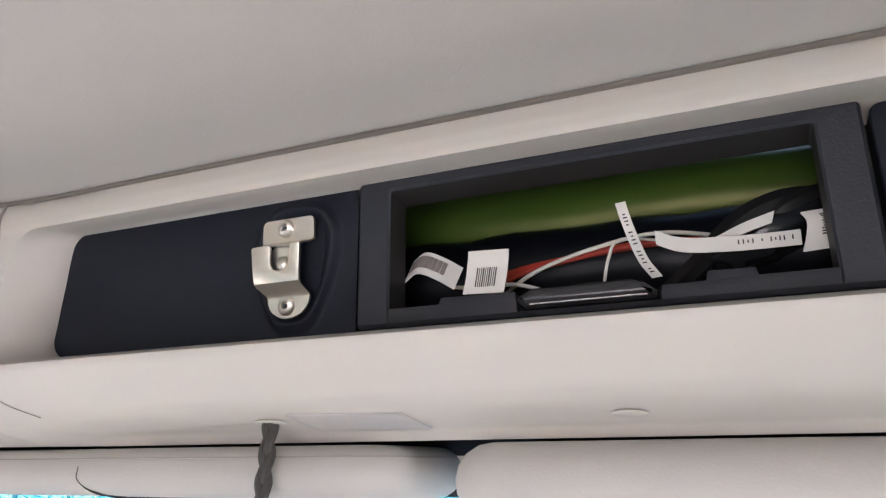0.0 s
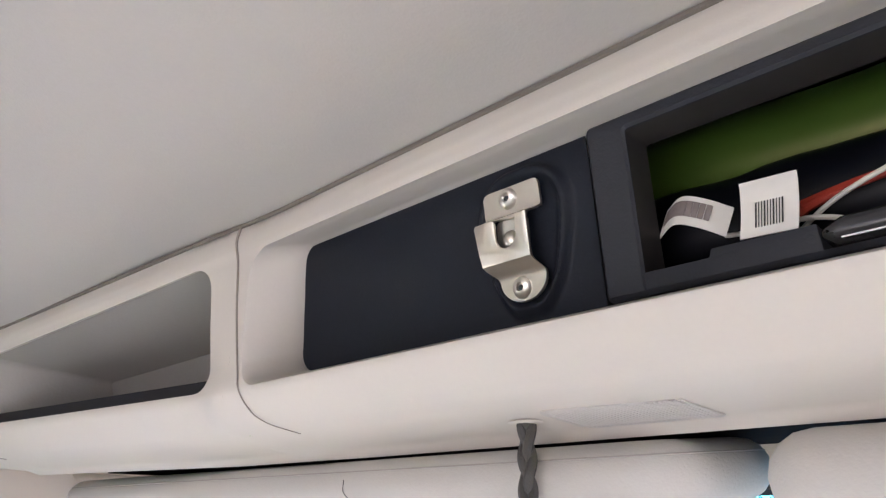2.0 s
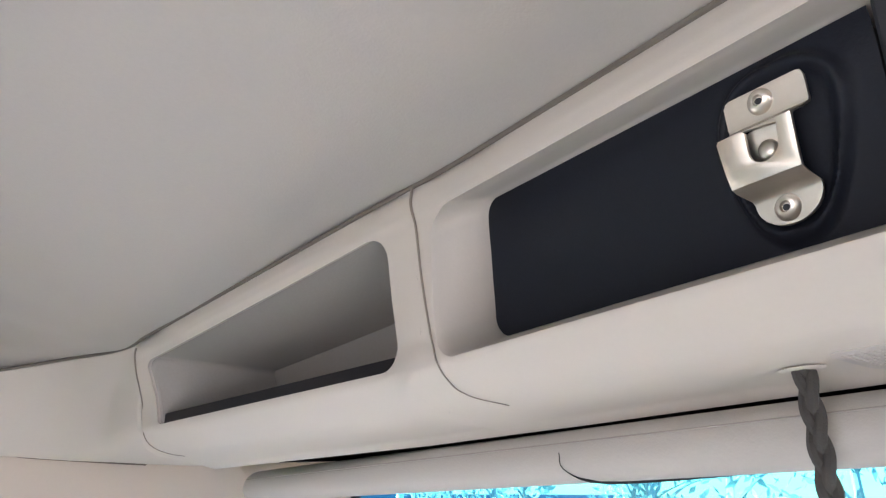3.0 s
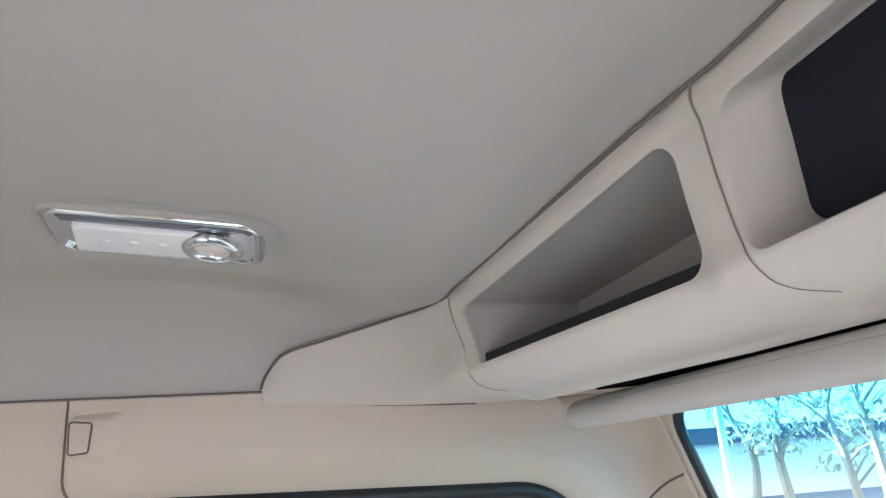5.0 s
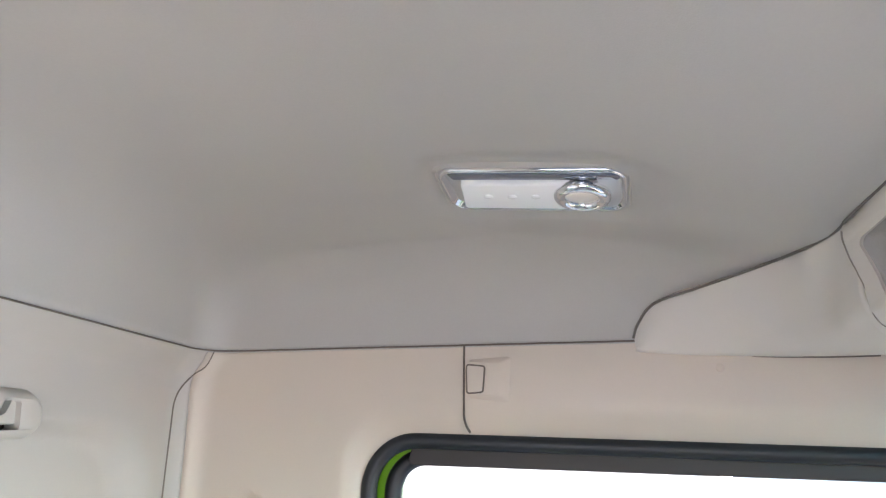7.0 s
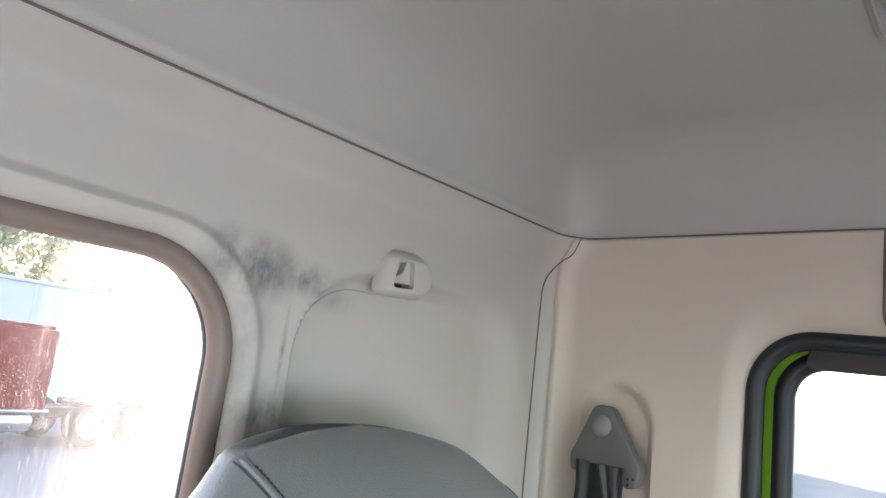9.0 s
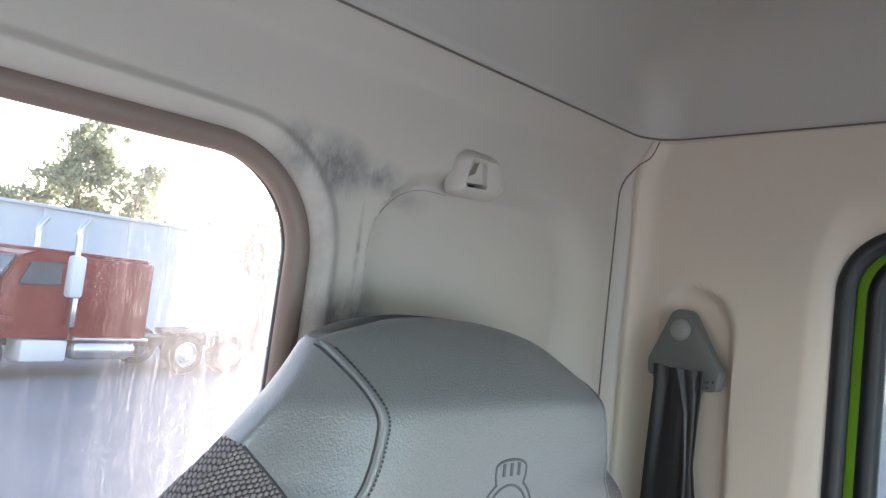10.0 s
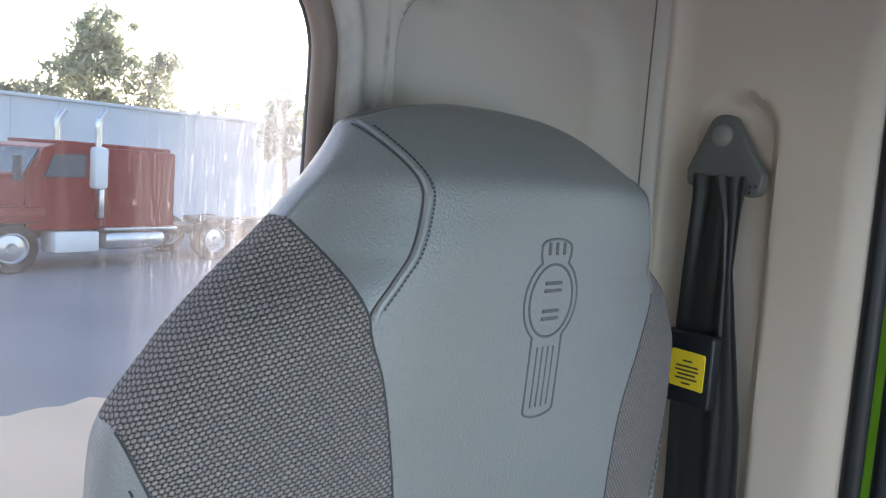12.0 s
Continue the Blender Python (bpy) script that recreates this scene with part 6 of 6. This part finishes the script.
def red_truck():
    """A bonneted tractor with a sleeper, seen from its side; s runs forward, y towards the viewer."""
    at = (-2.95, -14.3, 0)
    m = Matrix.Translation(at) @ Matrix.Rotation(radians(15.4), 4, "Z") @ Matrix.Diagonal((0.97, 1, 0.9, 1))
    truck = thing("red_truck", "red bonneted tractor truck with sleeper and tall exhausts", "truck", at, cab=False)

    def box(name, s0, s1, y0, y1, z0, z1, mat, bevel=0.05, label="", parent=None):
        bm = bmesh.new()
        block(bm, s0, s1, y0, y1, z0, z1, bevel)
        return part(name, moved(bm, m), mat, parent or truck, label, cab=False)

    def prism(name, outline, y0, y1, mat, label="", parent=None):
        bm = bmesh.new()
        bridge(bm, [[Vector((s, y, z)) for s, z in outline] for y in (y0, y1)], True, True, True)
        solid(bm)
        bmesh.ops.bevel(bm, geom=bm.edges[:], offset=0.03, segments=2, affect="EDGES")
        return part(name, moved(bm, m), mat, parent or truck, label, cab=False)

    prism("bonnet", [(-0.28, 0.75), (1.75, 0.75), (1.80, 1.55), (1.6, 1.75), (-0.28, 2.0)], -1.9, -0.15, RED_PAINT)
    cab = prism("cab", [(-1.7, 0.85), (-0.26, 0.85), (-0.26, 1.95), (-0.55, 2.52), (-0.8, 2.62), (-1.7, 2.62)], -2.0, -0.05, RED_PAINT)
    prism("door_window", [(-1.38, 1.95), (-0.52, 1.92), (-0.72, 2.42), (-1.38, 2.46)], -0.08, -0.03, DARK_GLASS, "side window", cab)
    prism("windscreen", [(-0.235, 1.99), (-0.215, 1.97), (-0.50, 2.50), (-0.52, 2.50)], -1.85, -0.14, DARK_GLASS, "windscreen", cab)
    box("sleeper", -3.40, -1.72, -2.15, 0.02, 0.85, 2.62, RED_PAINT, 0.08)
    box("sleeper_roof", -3.35, -0.9, -2.05, -0.1, 2.60, 2.70, RED_PAINT, 0.04)
    box("frame_rail", -7.0, 1.6, -1.4, -0.65, 0.62, 0.85, DARK_METAL, 0.02)
    box("fuel_tank", -3.2, -1.75, -0.55, 0.06, 0.40, 0.82, ALLOY, 0.16)
    box("battery_box", -1.65, -0.75, -0.5, 0.02, 0.38, 0.82, WHITE_PAINT, 0.04)
    box("step", -3.4, -1.7, -0.1, 0.12, 0.83, 0.90, ALLOY, 0.02)
    box("bumper", 1.75, 1.95, -2.05, 0.05, 0.4, 0.75, ALLOY, 0.04)
    box("front_wing", -0.62, 0.62, -0.5, 0.05, 0.98, 1.35, RED_PAINT, 0.15)
    for s in (-1.60,):
        # White paint here stands in for chrome in sunlight.
        box("exhaust_shield", s - 0.15, s + 0.15, -0.14, 0.14, 1.72, 2.62, WHITE_PAINT, 0.08)
        box("exhaust_elbow", s - 0.09, s + 0.03, -0.10, 0.10, 1.10, 1.74, ALLOY, 0.04)
        for y in (-0.02, -1.45):
            bm = bmesh.new()
            tube(bm, spline([(s, y, 2.3), (s, y, 2.8), (s, y, 3.15), (s - 0.16, y, 3.42)], 16), 0.06, 10)
            part("exhaust_pipe", moved(bm, m), ALLOY, truck, cab=False)
    mirror = box("mirror", 0.02, 0.10, 0.10, 0.30, 1.85, 2.35, DARK_METAL, 0.02)
    for s in (0.0, -4.6, -5.9):
        for y in (-0.2, -1.85):
            wheel(None, m, s, y, 0.5, 0.32, truck)
    box("fifth_wheel", -5.6, -4.8, -1.5, -0.6, 0.86, 1.02, DARK_METAL, 0.03)
    for s in (-4.6, -5.9):
        box("mudguard", s - 0.55, s + 0.55, -0.42, 0.0, 1.02, 1.07, DARK_METAL, 0.02)


red_truck()


def tree(at, height, spread, seed, leaves=1500, low=0.3, bark=None, leaf=None):
    rnd = random.Random(seed)
    ob = thing("tree", "tall thin-leaved gum tree behind the yard", "tree", at, group="trees round the yard", cab=False)
    base = Vector(at)
    bm = bmesh.new()
    trunk = spline([base, base + Vector((rnd.uniform(-.3, .3), rnd.uniform(-.3, .3), height * 0.3)), base + Vector((rnd.uniform(-.6, .6), rnd.uniform(-.6, .6), height * 0.6)), base + Vector((rnd.uniform(-.8, .8), rnd.uniform(-.8, .8), height * 0.95))], 20)
    tube(bm, trunk, lambda t: height * 0.025 * (1 - 0.85 * t) + 0.02, 8)
    tips = []
    for k in range(16):
        t = rnd.uniform(low, 0.95)
        p = trunk[int(t * 20)]
        a = rnd.uniform(0, 2 * math.pi)
        reach = spread * rnd.uniform(0.5, 1.0) * (1.1 - 0.6 * t)
        q = p + Vector((math.cos(a) * reach, math.sin(a) * reach, reach * rnd.uniform(0.3, 0.9)))
        mid = p.lerp(q, 0.5) + Vector((0, 0, 0.15 * reach))
        tube(bm, spline([p, mid, q], 8), lambda t: 0.05 * (1 - t) + 0.012, 5)
        tips += [q, mid, p.lerp(q, 0.8)]
    part("trunk", bm, bark or BARK, ob, cab=False)
    clumps = [(c + Vector((rnd.gauss(0, .3), rnd.gauss(0, .3), rnd.gauss(0, .3))), rnd.uniform(0.35, 0.9) * spread * 0.32) for c in tips + tips[::2]]
    verts, faces = [], []
    for k in range(leaves):
        c, r = clumps[rnd.randrange(len(clumps))]
        p = c + Vector((rnd.gauss(0, 1), rnd.gauss(0, 1), rnd.gauss(0, 0.7))) * r * 0.6
        s = rnd.uniform(0.10, 0.24)
        d = Vector((rnd.gauss(0, 1), rnd.gauss(0, 1), rnd.gauss(-0.8, 1))).normalized()
        e = d.orthogonal().normalized()
        e.rotate(Matrix.Rotation(rnd.uniform(0, 6.28), 3, d))
        n = len(verts)
        verts += [p - d * s, p + e * s * 0.4, p + d * s, p - e * s * 0.4]
        faces.append((n, n + 1, n + 2, n + 3))
    bm = bmesh.new()
    vs = [bm.verts.new(v) for v in verts]
    for f in faces:
        bm.faces.new([vs[i] for i in f])
    part("crown", bm, leaf or LEAF, ob, cab=False, smooth=False)


for k, (x, y, h, s, n, low) in enumerate([(-10.6, -36, 8.9, 2.6, 4000, 0.42), (-13.9, -37, 7.9, 1.9, 1900, 0.4), (-7.4, -35, 5.3, 1.5, 2600, 0.45), (-16.8, -36, 5.6, 1.4, 700, 0.4), (-11.6, -20.6, 4.7, 0.8, 900, 0.6)]):
    tree((x, y, 0), h, s, 10 + k, n, low)
PALE_LEAF = material("pale_leaves", (0.20, 0.21, 0.165), 0.6, vary=0.4, scale=1.2)
PALE_BARK = material("pale_bark", (0.34, 0.31, 0.27), 0.85, vary=0.25, scale=5)
thin_leaf(PALE_LEAF)
for k, (x, y, h, s, low) in enumerate([(-26.6, 18.7, 7, 2.6, 0.3), (-25.0, 19.1, 7.5, 2.6, 0.25), (-22.6, 20.0, 6, 2.4, 0.12), (-19.8, 18.7, 7, 2.6, 0.3), (-15.3, 18.7, 7, 2.8, 0.2), (-14.5, 19.0, 7.5, 2.6, 0.3), (-11.8, 18.0, 6, 2.6, 0.1),
                                       (-8.5, 19.0, 6.5, 2.6, 0.12), (-4.5, 19.5, 7, 2.8, 0.2), (-0.5, 19.0, 6.5, 2.6, 0.12), (4.0, 19.5, 7, 2.6, 0.2)]):
    tree((x, y, 0), h, s, 40 + k, 320, low, PALE_BARK, PALE_LEAF)


def shed():
    at = (-34.5, 24.0, 0)
    ob = thing("shed", "long low white shed with a dark roof beyond the yard", "building", at, cab=False)
    bm = bmesh.new()
    block(bm, -38, -33.2, 4, 44, 0, 2.65)
    part("wall", bm, WHITE_PAINT, ob, cab=False, smooth=False)
    bm = bmesh.new()
    bridge(bm, [[Vector((x, y, z)) for x, z in ((-32.8, 2.65), (-35.6, 3.5), (-38.4, 2.65))] for y in (3.7, 44.3)], True, True, True)
    part("roof", solid(bm), DARK_METAL, ob, cab=False, smooth=False)


shed()

post = thing("post", "pale painted steel post at the edge of the yard", "post", (-11.7, 7.86, 0), cab=False)
bm = bmesh.new()
tube(bm, [(-11.7, 7.86, 0.0), (-11.7, 7.86, 3.0), (-11.69, 7.86, 6.0)], lambda t: 0.085 - 0.03 * t, 12)
part("shaft", bm, WHITE_PAINT, post, cab=False)
bm = bmesh.new()
block(bm, -11.86, -11.54, 7.70, 8.02, 0.0, 0.03, 0.005)
part("foot_plate", bm, DARK_METAL, post, cab=False)
